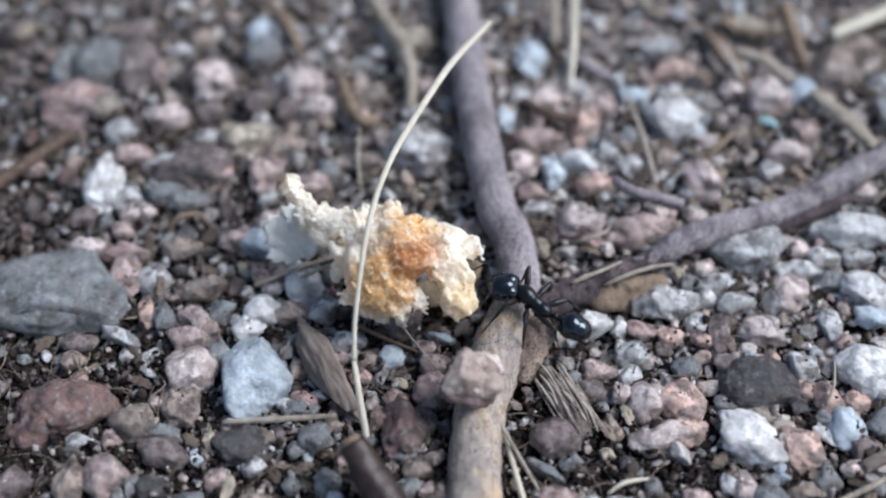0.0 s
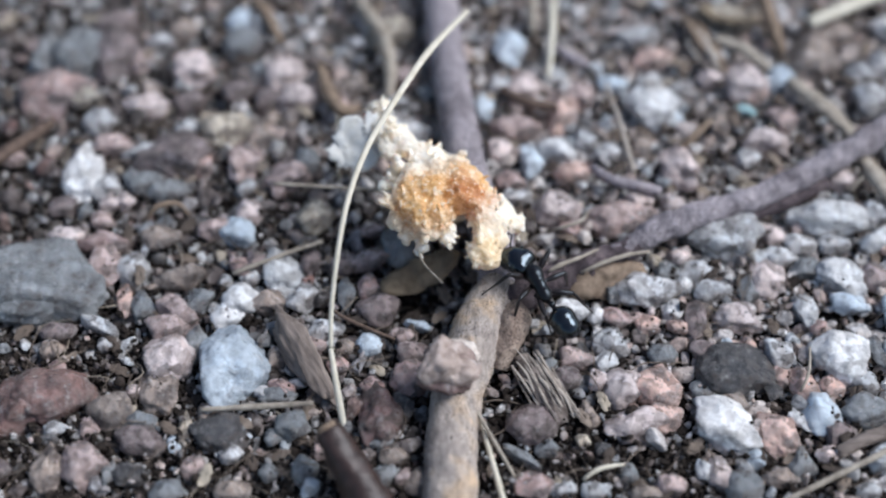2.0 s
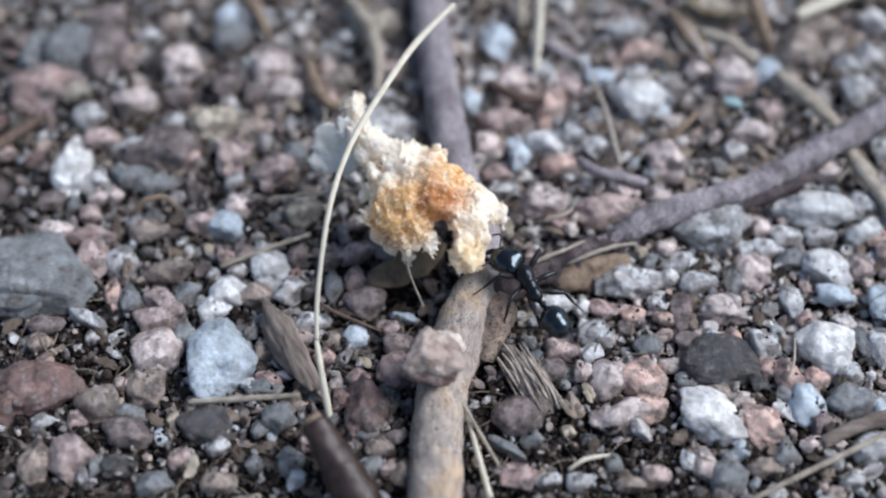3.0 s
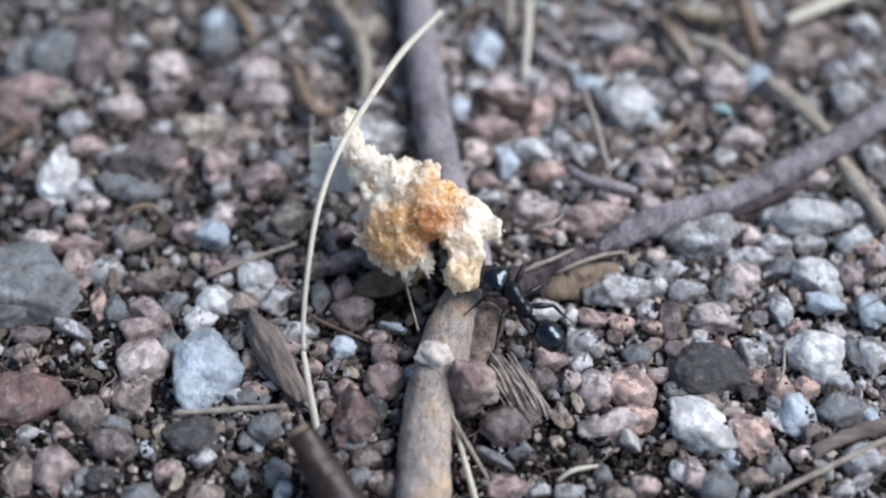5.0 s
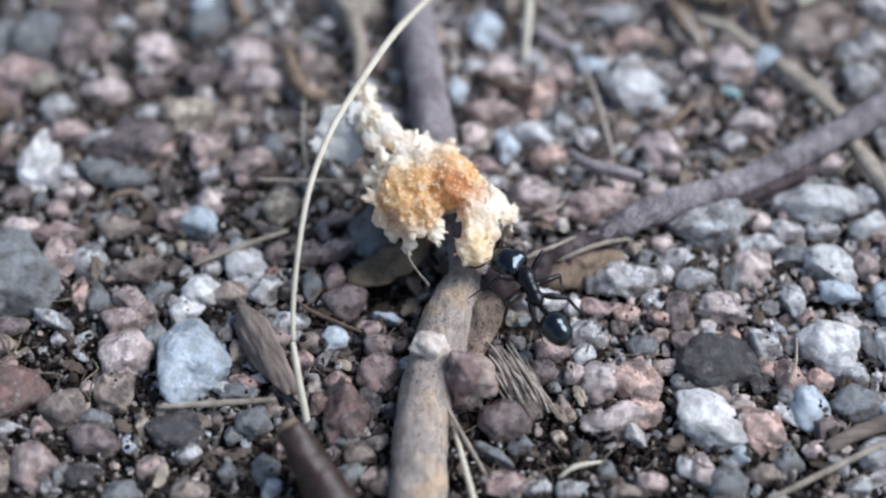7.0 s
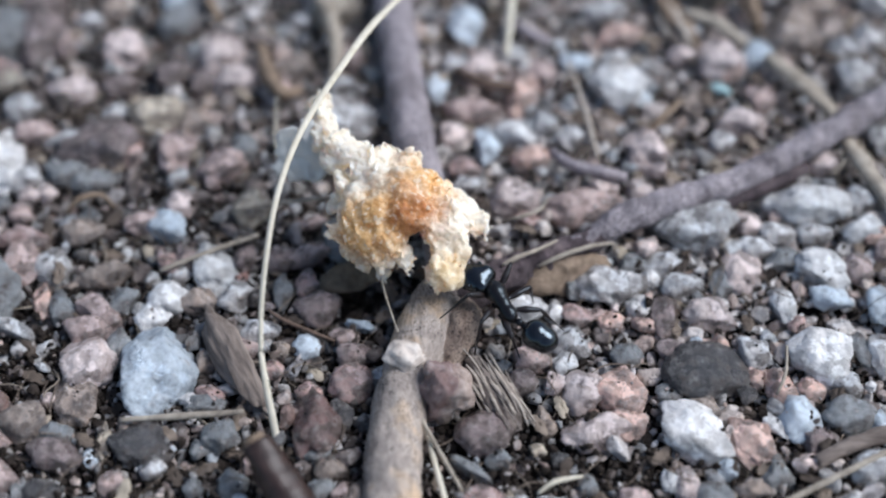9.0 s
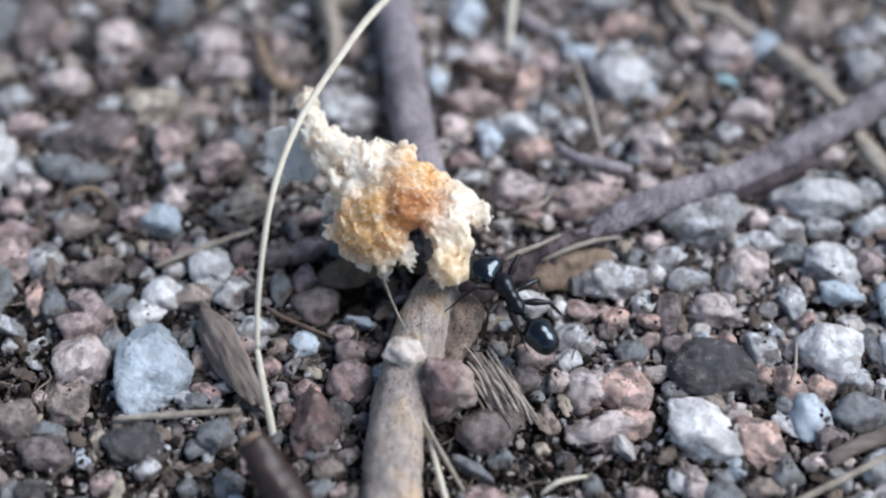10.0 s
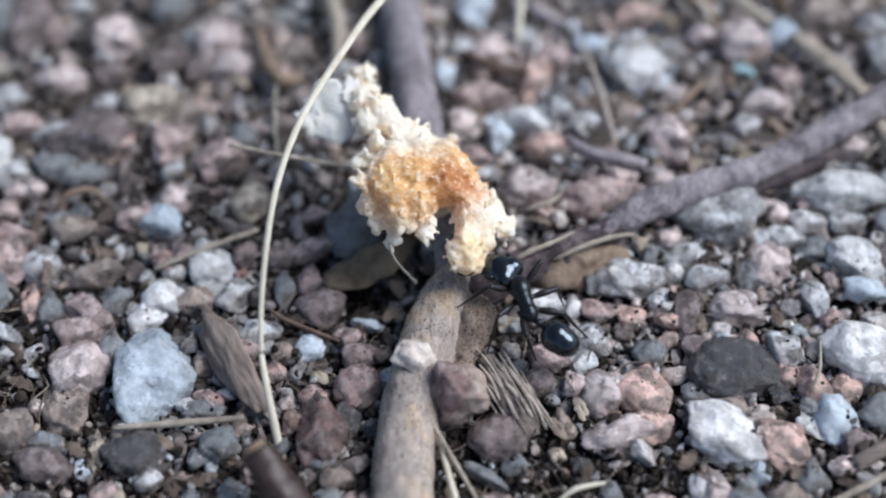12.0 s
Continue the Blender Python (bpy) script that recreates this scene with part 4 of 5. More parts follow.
pebble(-21.63, -0.55, 1.59, 0.70, 0.64, 0, "pink")
pebble(-12.57, 6.87, 1.14, 1.81, 0.71, 0, "rose")
pebble(-11.98, 2.05, 0.77, 1.00, 0.48, 0, "blush")
pebble(-12.60, 0.33, 1.18, 0.94, 0.62, -15, "blue")
pebble(-12.37, 4.33, 0.58, 0.89, 0.36, 0, "granite")
pebble(-28.56, 17.61, 0.96, 2.06, 0.60, 0, "slate")
pebble(-13.95, 21.03, 0.98, 1.15, 0.61, 0, "blue")
pebble(-13.75, 18.60, 1.18, 1.49, 0.73, 0, "slate")
pebble(-23.53, 20.82, 1.49, 1.04, 0.73, 0, "mauve")
pebble(-17.89, -0.10, 1.14, 0.94, 0.60, 0, "tan")
pebble(-14.36, 0.75, 0.95, 0.82, 0.51, 0, "rose")
pebble(-18.35, 20.19, 0.85, 1.11, 0.53, 0, "tan")
pebble(-10.36, 15.34, 1.20, 1.62, 0.74, 0, "blush")
pebble(-9.10, 12.90, 1.35, 0.95, 0.67, 0, "blush")
pebble(-11.79, 20.68, 1.49, 1.09, 0.75, -20, "granite")
pebble(-2.59, 19.65, 1.69, 1.33, 0.88, 10, "cream")
pebble(-5.10, 18.54, 0.84, 0.66, 0.44, 0, "granite")
pebble(-8.22, 6.85, 0.79, 1.08, 0.49, 0, "slate")
pebble(-9.50, 5.27, 1.25, 1.62, 0.78, 0, "rose")
pebble(-11.77, 9.26, 1.00, 1.12, 0.61, 0, "tan")
pebble(-7.54, 1.73, 1.15, 1.20, 0.68, 0, "cream")
pebble(-1.73, 8.92, 1.92, 1.94, 1.11, -10, "granite")
pebble(-2.01, 12.46, 0.94, 0.63, 0.45, 0, "granite")
pebble(-5.33, 13.88, 1.15, 1.03, 0.63, 0, "tan")
pebble(-11.43, 12.84, 0.82, 1.06, 0.51, 0, "mauve")
pebble(6.50, 18.07, 1.18, 1.88, 0.73, 10, "blue")
pebble(7.42, 13.73, 1.02, 1.64, 0.64, 0, "blush")
pebble(5.58, 14.06, 0.74, 0.71, 0.42, 0, "granite")
pebble(4.60, 12.10, 0.73, 1.18, 0.45, 0, "blue")
pebble(6.91, 9.96, 1.61, 0.81, 0.69, 0, "rose")
pebble(10.20, 11.47, 0.97, 2.15, 0.60, 0, "peach")
pebble(9.73, 14.85, 0.99, 0.90, 0.55, 0, "granite")
pebble(11.71, 13.13, 0.86, 1.38, 0.53, 0, "rose")
pebble(7.82, 6.93, 0.83, 1.29, 0.51, 0, "blue")
pebble(9.83, 7.69, 1.39, 0.71, 0.60, -40, "white")
pebble(11.66, 8.37, 0.88, 1.55, 0.54, 10, "granite")
pebble(10.73, 5.74, 1.18, 0.83, 0.58, 0, "peach")
pebble(6.38, 4.88, 0.90, 0.75, 0.48, 0, "pink")
pebble(6.54, 3.35, 1.16, 0.57, 0.49, 0, "granite")
pebble(9.59, 2.28, 1.42, 1.22, 0.77, 0, "blush")
pebble(13.96, 1.23, 2.10, 1.10, 0.91, 0, "rose")
pebble(16.24, 18.84, 1.69, 0.95, 0.76, 5, "granite")
pebble(17.34, 16.78, 1.33, 0.87, 0.64, 0, "peach")
pebble(16.91, 11.61, 1.78, 1.67, 1.00, 0, "white")
pebble(14.04, 14.24, 1.03, 0.68, 0.49, 0, "blue")
pebble(18.42, 5.98, 1.53, 1.64, 0.91, 0, "blush")
pebble(13.40, 7.39, 0.91, 1.28, 0.56, 0, "granite")
pebble(15.45, 3.09, 0.97, 0.88, 0.54, 0, "blush")
pebble(17.55, 2.73, 0.77, 0.80, 0.45, 0, "blush")
pebble(16.96, 14.66, 1.15, 0.62, 0.51, 0, "granite")
pebble(5.66, 7.75, 0.79, 0.88, 0.48, 0, "blush")
pebble(15.64, 8.17, 0.80, 1.09, 0.49, 0, "tan")
pebble(24.16, 14.36, 1.48, 1.52, 0.87, 0, "blush")
pebble(24.75, 13.44, 0.82, 0.85, 0.48, 0, "peach")
pebble(21.52, 14.73, 0.87, 0.80, 0.48, 0, "blush")
pebble(26.68, 14.66, 0.91, 1.23, 0.56, -30, "blue")
pebble(23.62, 11.52, 0.73, 0.44, 0.34, -20, "cyan")
pebble(29.27, 16.87, 1.71, 2.39, 1.06, 0, "tan")
pebble(23.05, 21.17, 1.92, 1.05, 0.85, -20, "cream")
pebble(33.15, 12.58, 1.26, 1.22, 0.72, 20, "granite")
pebble(35.50, 20.15, 1.27, 0.90, 0.63, -30, "white")
pebble(32.76, 15.15, 1.16, 1.04, 0.64, 0, "granite")
pebble(34.60, 16.18, 0.96, 1.23, 0.59, 0, "granite")
pebble(24.85, 8.47, 1.39, 0.92, 0.67, 0, "blush")
pebble(21.68, 10.53, 0.81, 1.21, 0.50, 0, "tan")
pebble(23.47, 6.92, 0.79, 0.82, 0.46, 0, "granite")
pebble(26.36, 10.74, 0.93, 1.19, 0.58, 0, "rose")
pebble(31.53, 19.28, 1.18, 1.06, 0.65, 0, "tan")
pebble(22.17, 16.91, 0.96, 1.23, 0.59, 0, "granite")
pebble(20.66, -0.50, 2.35, 2.02, 1.27, 10, "granite")
pebble(28.35, 1.31, 2.41, 1.06, 0.98, 0, "white")
pebble(29.67, 4.76, 0.98, 0.94, 0.55, 0, "blush")
pebble(28.21, -0.92, 0.94, 0.82, 0.51, 0, "granite")
pebble(31.29, -0.63, 1.13, 0.94, 0.60, 0, "white")
pebble(33.98, 6.91, 0.79, 1.34, 0.49, 0, "granite")
pebble(31.69, 1.72, 0.92, 1.03, 0.56, 0, "granite")
pebble(25.75, -0.90, 1.13, 0.75, 0.54, 0, "granite")
pebble(24.14, -0.15, 0.76, 0.79, 0.45, 0, "blush")
pebble(32.14, -1.19, 0.75, 0.74, 0.43, 0, "peach")
pebble(18.69, -3.24, 1.12, 0.74, 0.54, 0, "granite")
pebble(26.02, -2.94, 0.93, 0.81, 0.50, 0, "slate")
pebble(32.48, -2.43, 0.75, 0.78, 0.44, 0, "rose")
pebble(24.45, -2.07, 1.05, 0.70, 0.51, 0, "granite")


# ---- small litter ----
def stem_thing(name, label, category, points, radii, material, segs=8, rough=0.1, flat=1.0):
    o = Vector(points[0])
    ob = part(name, tube([Vector(p) - o for p in points], radii, segs, 0.3, rough, flat, seed=points[0][0]), material)
    ob.matrix_basis = Matrix.Translation(o * MM)
    return tagged(ob, label, category)


def chip_thing(name, label, start, end, width, strands, material, seed):
    """A splintered scrap: ragged strands side by side along one line."""
    rnd = random.Random(seed)
    a, b = Vector(start), Vector(end)
    ob = tagged(empty(name, *a), label, name.replace("_", " "))
    d = b - a
    across = d.cross(Vector((0, 0, 1))).normalized()
    core = [d * t + Vector((0, 0, z)) for t, z in ((0.04, -0.1), (0.35, 0.2), (0.7, 0.2), (0.95, -0.1))]
    part("core", tube(core, [width * 0.2, width * 0.4, width * 0.36, width * 0.15], 20, 0.2, 0.4, 0.6, seed=seed * 5.0, grain=1.6), WOOD, ob)
    for i in range(strands):
        off = across * width * ((i + 0.5) / strands - 0.5)
        hump = 0.85 * math.cos(2.6 * ((i + 0.5) / strands - 0.5))
        u, v = rnd.uniform(-0.05, 0.35), rnd.uniform(0.6, 1.1)
        pts = [d * t + off + across * rnd.uniform(-0.12, 0.12) + Vector((0, 0, hump + rnd.uniform(-0.14, 0.14))) for t in (u, u + (v - u) * 0.33, u + (v - u) * 0.7, v)]
        r = width / strands * rnd.uniform(0.42, 0.8)
        part("strand", tube(pts, [r * 0.5, r, r * 0.95, r * 0.35], 8, 0.25, 0.35, rnd.uniform(0.5, 1.0), seed=i * 3.1), STRAND if i % 2 else material, ob)
    return ob


def leaf_thing(name, label, category, x, y, z, rx, ry, rz, outline, thick, bend, material, seed=0):
    ob = part(name, plate(outline, thick, bend, seed), material)
    ob.matrix_basis = pose(x * MM, y * MM, z * MM, rx, ry, rz)
    return tagged(ob, label, category)


# thin twigs and straws
stem_thing("thin_twig", "dark purple twig end among the pebbles", "twig", [(9.95, 17.99, 0.50), (10.98, 16.20, 1.10), (12.44, 15.65, 0.70)], [0.28, 0.42, 0.3], BARK_DARK, 10, 0.2)
stem_thing("thin_twig", "dark brown twig lying between the stones", "twig", [(5.92, 13.38, 0.50), (7.71, 11.70, 0.90), (10.18, 11.65, 0.50)], [0.3, 0.4, 0.25], ROOT, 10, 0.2)
stem_thing("dry_stalk", "bent tan stalk piece among the pebbles", "dry stalk", [(17.95, 6.91, 0.50), (19.38, 8.03, 1.20), (20.82, 9.45, 1.40)], [0.2, 0.3, 0.2], HUSK, 8, 0.2)
stem_thing("dry_stalk", "thin tan stalk by the side branch", "dry stalk", [(29.99, 3.57, 0.50), (31.01, 4.41, 1.00), (32.20, 5.52, 0.90)], [0.14, 0.18, 0.12], DRY, 8, 0.2)
stem_thing("plant_hair", "fine whitish upright plant hair", "plant fibre", [(-5.72, 4.63, 0.20), (-5.96, 6.31, 1.60), (-5.92, 8.88, 2.60)], [0.06, 0.07, 0.04], STRAW, 6, 0.1)
stem_thing("dry_stalk", "reddish brown stalk beyond the pebbles", "dry stalk", [(26.14, 22.49, 1.40), (26.58, 19.62, 1.20), (27.07, 17.04, 0.50)], [0.6, 0.6, 0.4], HUSK, 10, 0.2)
stem_thing("dry_stalk", "pale stalk leaning on the pebbles", "dry stalk", [(8.70, 23.09, 1.60), (8.41, 20.83, 1.40), (8.46, 19.12, 0.70)], [0.3, 0.4, 0.3], DRY, 10, 0.2)
stem_thing("root_curl", "tan curled root fibre beside the crumb", "root", [(8.69, -0.20, 0.80), (9.59, -0.50, 1.60), (10.96, 0.19, 1.50), (11.66, 1.74, 0.80)], [0.09, 0.13, 0.12, 0.07], DRY, 8, 0.2)
stem_thing("root_curl", "tan curled root fibre on the gravel", "root", [(-18.97, 0.89, 0.70), (-18.14, 1.47, 1.50), (-16.80, 1.96, 1.30), (-15.99, 1.51, 0.50)], [0.1, 0.2, 0.16, 0.08], HUSK, 8, 0.3)
stem_thing("dry_stalk", "yellowish stalk bit on the gravel", "dry stalk", [(24.11, -13.12, 0.70), (24.69, -12.04, 1.30), (25.06, -10.06, 1.20)], [0.08, 0.11, 0.07], DRY, 6, 0.2)
stem_thing("thin_twig", "thin dark twig lying on the pebbles", "twig", [(12.11, 5.90, 0.40), (13.37, 4.32, 0.90), (15.08, 3.70, 1.00), (16.74, 3.30, 0.80)], [0.3, 0.42, 0.42, 0.3], BARK_DARK, 10, 0.2)
stem_thing("dry_stalk", "curved tan dry stem on the gravel", "dry stalk", [(-6.40, 26.04, 0.60), (-4.73, 21.89, 1.20), (-2.93, 18.01, 1.40), (-2.34, 14.58, 1.00), (-2.57, 12.39, 0.30)], [0.5, 0.55, 0.6, 0.5, 0.25], DRY, 10, 0.2)
stem_thing("dry_straw", "short tan straw lying on the gravel", "straw", [(-13.81, -14.28, 0.60), (-10.28, -14.19, 0.80), (-6.68, -13.93, 0.80)], [0.15, 0.22, 0.16], DRY, 8, 0.15)
stem_thing("grass_straw", "thin pale straw beside the twig", "grass straw", [(3.75, -14.85, 0.80), (4.40, -17.85, 0.80), (5.19, -21.20, 0.60)], [0.1, 0.18, 0.2], STRAW, 8, 0.1)
stem_thing("grass_straw", "thin tan straw beside the twig", "grass straw", [(3.57, -14.93, 1.40), (4.76, -17.18, 1.00), (5.82, -19.11, 0.60)], [0.12, 0.14, 0.1], DRY, 8, 0.1)
stem_thing("twig_piece", "reddish brown twig lying on pebbles", "twig", [(-33.12, 3.10, 0.80), (-30.09, 6.30, 1.00), (-26.61, 9.80, 1.00)], [0.5, 0.5, 0.4], ROOT, 10, 0.15)
stem_thing("dry_straw", "long tan straw on the gravel", "straw", [(20.78, -21.52, 0.60), (25.06, -19.45, 0.90), (30.21, -16.88, 0.90), (32.95, -15.73, 0.80)], [0.16, 0.2, 0.22, 0.2], DRY, 8, 0.15)
# Stands in for a flat grey-blue stone slab, built as a woody stem.
stem_thing("twig_piece", "grey stone slab on the gravel, built as a short woody stem", "twig", [(25.84, -17.36, 0.20), (28.02, -16.37, 0.40), (31.71, -15.19, 0.40)], [0.4, 0.5, 0.5], WOOD, 12, 0.3)
stem_thing("dry_stalk", "patchy tan dry stem on the gravel", "dry stalk", [(21.99, 18.22, 1.00), (23.91, 16.99, 1.20), (25.80, 15.18, 0.90)], [0.4, 0.5, 0.45], DRY, 12, 0.3, 0.7)
stem_thing("dry_stalk", "split tan dry stem lying on pebbles", "dry stalk", [(27.31, 14.00, 0.80), (28.70, 11.55, 1.30), (29.89, 9.99, 1.20), (31.11, 8.28, 0.70)], [0.45, 0.7, 0.65, 0.35], DRY, 12, 0.4, 0.6)
stem_thing("dry_stalk", "broken tan stem running under the side branch", "dry stalk", [(31.19, 6.45, 0.80), (31.74, 4.45, 1.20), (32.62, 2.59, 1.00), (33.54, 0.03, 0.80)], [0.35, 0.6, 0.55, 0.5], DRY, 12, 0.35, 0.7)
stem_thing("white_straw", "bright whitish broad straw on the gravel", "straw", [(29.43, 19.59, 1.20), (31.46, 20.58, 1.40), (37.05, 23.41, 1.60)], [0.5, 0.62, 0.6], STRAW, 10, 0.1, 0.6)
stem_thing("dry_straw", "pale thin straw leaning on pebbles", "straw", [(10.07, 23.27, 2.00), (9.79, 18.19, 1.60), (9.37, 14.31, 0.80)], [0.26, 0.3, 0.18], STRAW, 8, 0.1)
stem_thing("dry_straw", "pale thin straw leaning on pebbles", "straw", [(13.51, 13.32, 1.20), (14.31, 9.61, 1.00), (15.02, 5.17, 0.60)], [0.12, 0.2, 0.18], STRAND, 8, 0.1)
stem_thing("dry_straw", "tan straw half under the crumb", "straw", [(-12.62, -3.59, 0.60), (-9.64, -2.39, 0.90), (-6.67, -1.02, 0.80)], [0.15, 0.18, 0.12], DRY, 8, 0.1)
stem_thing("rootlet", "thin curved brown rootlet", "rootlet", [(-5.72, -6.75, 0.80), (-4.94, -7.53, 1.00), (-3.46, -8.20, 0.80), (-1.64, -8.83, 0.40)], [0.1, 0.14, 0.14, 0.1], ROOT, 8, 0.15)
stem_thing("grass_straw", "hair-thin pale straw end", "grass straw", [(9.99, -19.34, 0.60), (11.03, -18.75, 0.90), (12.62, -18.28, 0.60)], [0.1, 0.16, 0.1], STRAW, 8, 0.1)
stem_thing("dry_stalk", "tan curled stem remnant by the stones", "dry stalk", [(-7.63, 15.84, 0.60), (-6.81, 12.50, 1.10), (-5.72, 10.91, 1.00), (-4.57, 11.73, 0.40)], [0.3, 0.55, 0.5, 0.2], HUSK, 10, 0.2)
stem_thing("dry_stalk", "brown dry stem on the stones", "dry stalk", [(-13.45, 23.57, 0.80), (-11.89, 20.65, 1.20), (-10.69, 18.03, 0.80)], [0.4, 0.5, 0.3], HUSK, 10, 0.2)
chip = part("wood_chip", stone(5, random.Random(35), 8, (3.9, 1.15, 0.95), 0.16, 80.0), WOOD)
chip.matrix_basis = pose(-7.4 * MM, -10.4 * MM, 0.35 * MM, 6, 4, -62)
tagged(chip, "grey-brown weathered wood chip on the gravel", "wood chip")
chip_thing("bark_chip", "fibrous grey-brown bark splinter by the twig", (6.39, -10.20, 0.90), (9.18, -15.29, 0.10), 2.5, 15, CHIP, 2)
chip_thing("wood_chip", "brown bark piece among the pebbles", (20.03, 21.37, 0.30), (22.25, 13.71, 0.10), 1.9, 4, HUSK, 3)
leaf_thing("leaf_scrap", "tan dry leaf scrap under the crumb", "leaf", *(-0.00, -3.62, 0.50), 10, -8, 26, lambda a: oval(a, 3.0, 1.15) + 0.12 * math.sin(5 * a), 0.2, 0.05, LEAF, 2)
# Upper rim of the seed husk, its lit edge added as a paler tube.
stem_thing("dry_stalk", "pale upper rim of the brown husk, its lit edge put into the colour", "dry stalk", [(10.63, -4.34, 1.60), (12.27, -3.75, 2.00), (13.96, -3.05, 1.90), (15.39, -2.53, 1.50)], [0.09, 0.16, 0.17, 0.1], DRY, 8, 0.3)
leaf_thing("seed_husk", "brown dry husk under the side branch", "husk", *(12.50, -4.33, 0.70), 42, 4, 17, lambda a: oval(a, 3.0, 1.2) + 0.15 * math.sin(6 * a), 0.4, -0.04, HUSK, 5)
leaf_thing("leaf_scrap", "tan curled leaf scrap on the stones", "leaf", *(23.30, 19.96, 1.20), 25, 10, 150, lambda a: oval(a, 2.6, 0.9) + 0.2 * math.sin(4 * a), 0.3, 0.1, LEAF, 7)
leaf_thing("flat_stone_flake", "flat grey stone flake under the crumb", "pebble", *(-0.71, -0.53, 0.60), 12, 0, 10, lambda a: 2.0 + 0.4 * math.sin(2 * a) + 0.2 * math.sin(5 * a), 0.5, 0.0, STONE_MATS["slate"], 9)


# ---- gravel fill ----
def build_gravel():
    rnd = random.Random(4)
    protos = [arrays(stone(3, rnd, rnd.randint(6, 10), (1, rnd.uniform(0.45, 0.95), rnd.uniform(0.4, 0.85)), 0.1, 70.0)) for _ in range(24)]
    small = [arrays(stone(2, rnd, 7, (1, rnd.uniform(0.4, 0.9), rnd.uniform(0.3, 0.8)), 0.16, 60.0)) for _ in range(12)]
    cells = {}

    def add(x, y, r):
        cells.setdefault((int(x // 4), int(y // 4)), []).append((x, y, r))

    def clear(x, y, r, k):
        cx, cy = int(x // 4), int(y // 4)
        for i in (-1, 0, 1):
            for j in (-1, 0, 1):
                for a, b, c in cells.get((cx + i, cy + j), ()):
                    if (a - x) ** 2 + (b - y) ** 2 < ((c + r) * k) ** 2:
                        return False
        return True

    for x, y, r in HEROES:
        add(x, y, r)

    def lay(count, lo, hi, k, kinds, sink, wide, lift=0.0, bare=0.8):
        places = []
        for _ in range(count):
            x, y = rnd.uniform(-wide, wide), rnd.uniform(-wide * 0.8, wide * 0.8)
            r = lo + (hi - lo) * rnd.random() ** 1.8
            if rnd.random() < bare * soil_share(x, y) or not clear(x, y, r, k):
                continue
            add(x, y, r)
            z = soil_height(x, y) + r * sink + lift * rnd.random() ** 2
            places.append((rnd.randrange(len(kinds)), x, y, z, r, (rnd.uniform(-35, 35), rnd.uniform(-35, 35), rnd.uniform(0, 360))))
        return places

    def matrices(places):
        return [(w, pose(x, y, z, *turn) @ Matrix.Scale(r, 4)) for w, x, y, z, r, turn in places]

    medium = lay(26000, 0.4, 0.95, 0.66, protos, 0.6, 46, 0.7, 0.95)
    # the grains in the open middle of the plot lie singly
    inner = [p for p in medium if abs(p[1]) < 31 and -19 < p[2] < 20]
    single = set(map(id, sorted(inner, key=lambda p: -p[4])[:34]))
    shapes = {}
    kinds = ["mauve", "maroon", "slate", "mauve", "tan", "rose", "tan", "pink", "rose", "granite", "blush", "tan", "peach", "granite", "white"]
    for p in medium:
        if id(p) in single:
            which, x, y, z, r, turn = p
            kind = kinds[min(len(kinds) - 1, max(0, int(7 + 0.18 * x + 0.1 * y + rnd.uniform(-6, 6))))]
            if (which, kind) not in shapes:
                bm = stone(4, random.Random(which), 7 + which % 5, (1, 0.55 + 0.45 * (which * 0.618 % 1), 0.5 + 0.4 * (which * 0.37 % 1)), 0.14)
                ob = part("pebble", bm, STONE_MATS[kind])
                shapes[which, kind] = ob.data
            else:
                ob = new("pebble", shapes[which, kind])
            ob.matrix_basis = pose(x * MM, y * MM, z * MM, *turn) @ Matrix.Scale(r, 4)
            tagged(ob, "small " + STONES[kind][0] + " among finer grit", "pebble", "gravel pebbles")
    tiny = [arrays(stone(1, rnd, 7, (1, rnd.uniform(0.6, 1), rnd.uniform(0.6, 0.9)), 0.3)) for _ in range(12)]

    def pale(p):
        # the grains grow paler towards one side
        near_side = math.hypot(p[1] + 9, p[2] + 18) < 8 and rnd.random() < 0.5
        return near_side or rnd.random() < 1 / (1 + math.exp(-(p[1] - 4 + 1.0 * (p[2] + 3)) / 5))

    def strew(count, lo, hi, wide, lift, bare):
        places = []
        for _ in range(count):
            x, y = rnd.uniform(-wide, wide), rnd.uniform(-wide * 0.75, wide * 0.8)
            if bare != 0 and rnd.random() < abs(bare) * (soil_share(x, y) if bare > 0 else 1 - soil_share(x, y)):
                continue
            r = lo + (hi - lo) * rnd.random() ** 2
            places.append((rnd.randrange(12), x, y, soil_height(x, y) + r * 0.5 + lift * rnd.random() ** 2, r, (rnd.uniform(0, 360), rnd.uniform(-35, 35), rnd.uniform(0, 360))))
        return places

    rest = [p for p in medium if id(p) not in single]
    grit = lay(52000, 0.18, 0.58, 0.58, small, 0.6, 42, 0.6, 0.8)
    # finer grains crowd together on the near side of the twig
    grit += [p for p in lay(34000, 0.2, 0.52, 0.58, small, 0.6, 40, 0.3, 0.15) if p[1] < 2 or p[2] > -10]
    sand = strew(9000, 0.1, 0.3, 38, 0.6, 0.9)
    for name, kinds_of, places, text in (("gravel", protos, rest, "gravel grains on soil"), ("grit", small, grit, "grit between the pebbles"), ("sand", tiny, sand, "sand between the grains")):
        light = [p for p in places if pale(p)]
        ids = set(map(id, light))
        joined(name, kinds_of, matrices([p for p in places if id(p) not in ids]), GRAVEL, "mixed brown, pink and grey " + text, name)
        joined("pale_" + name, kinds_of, matrices(light), GRAVEL_PALE, "pale white, pink and grey " + text, name)
    # loose crumbs lying on the stones
    specks = []
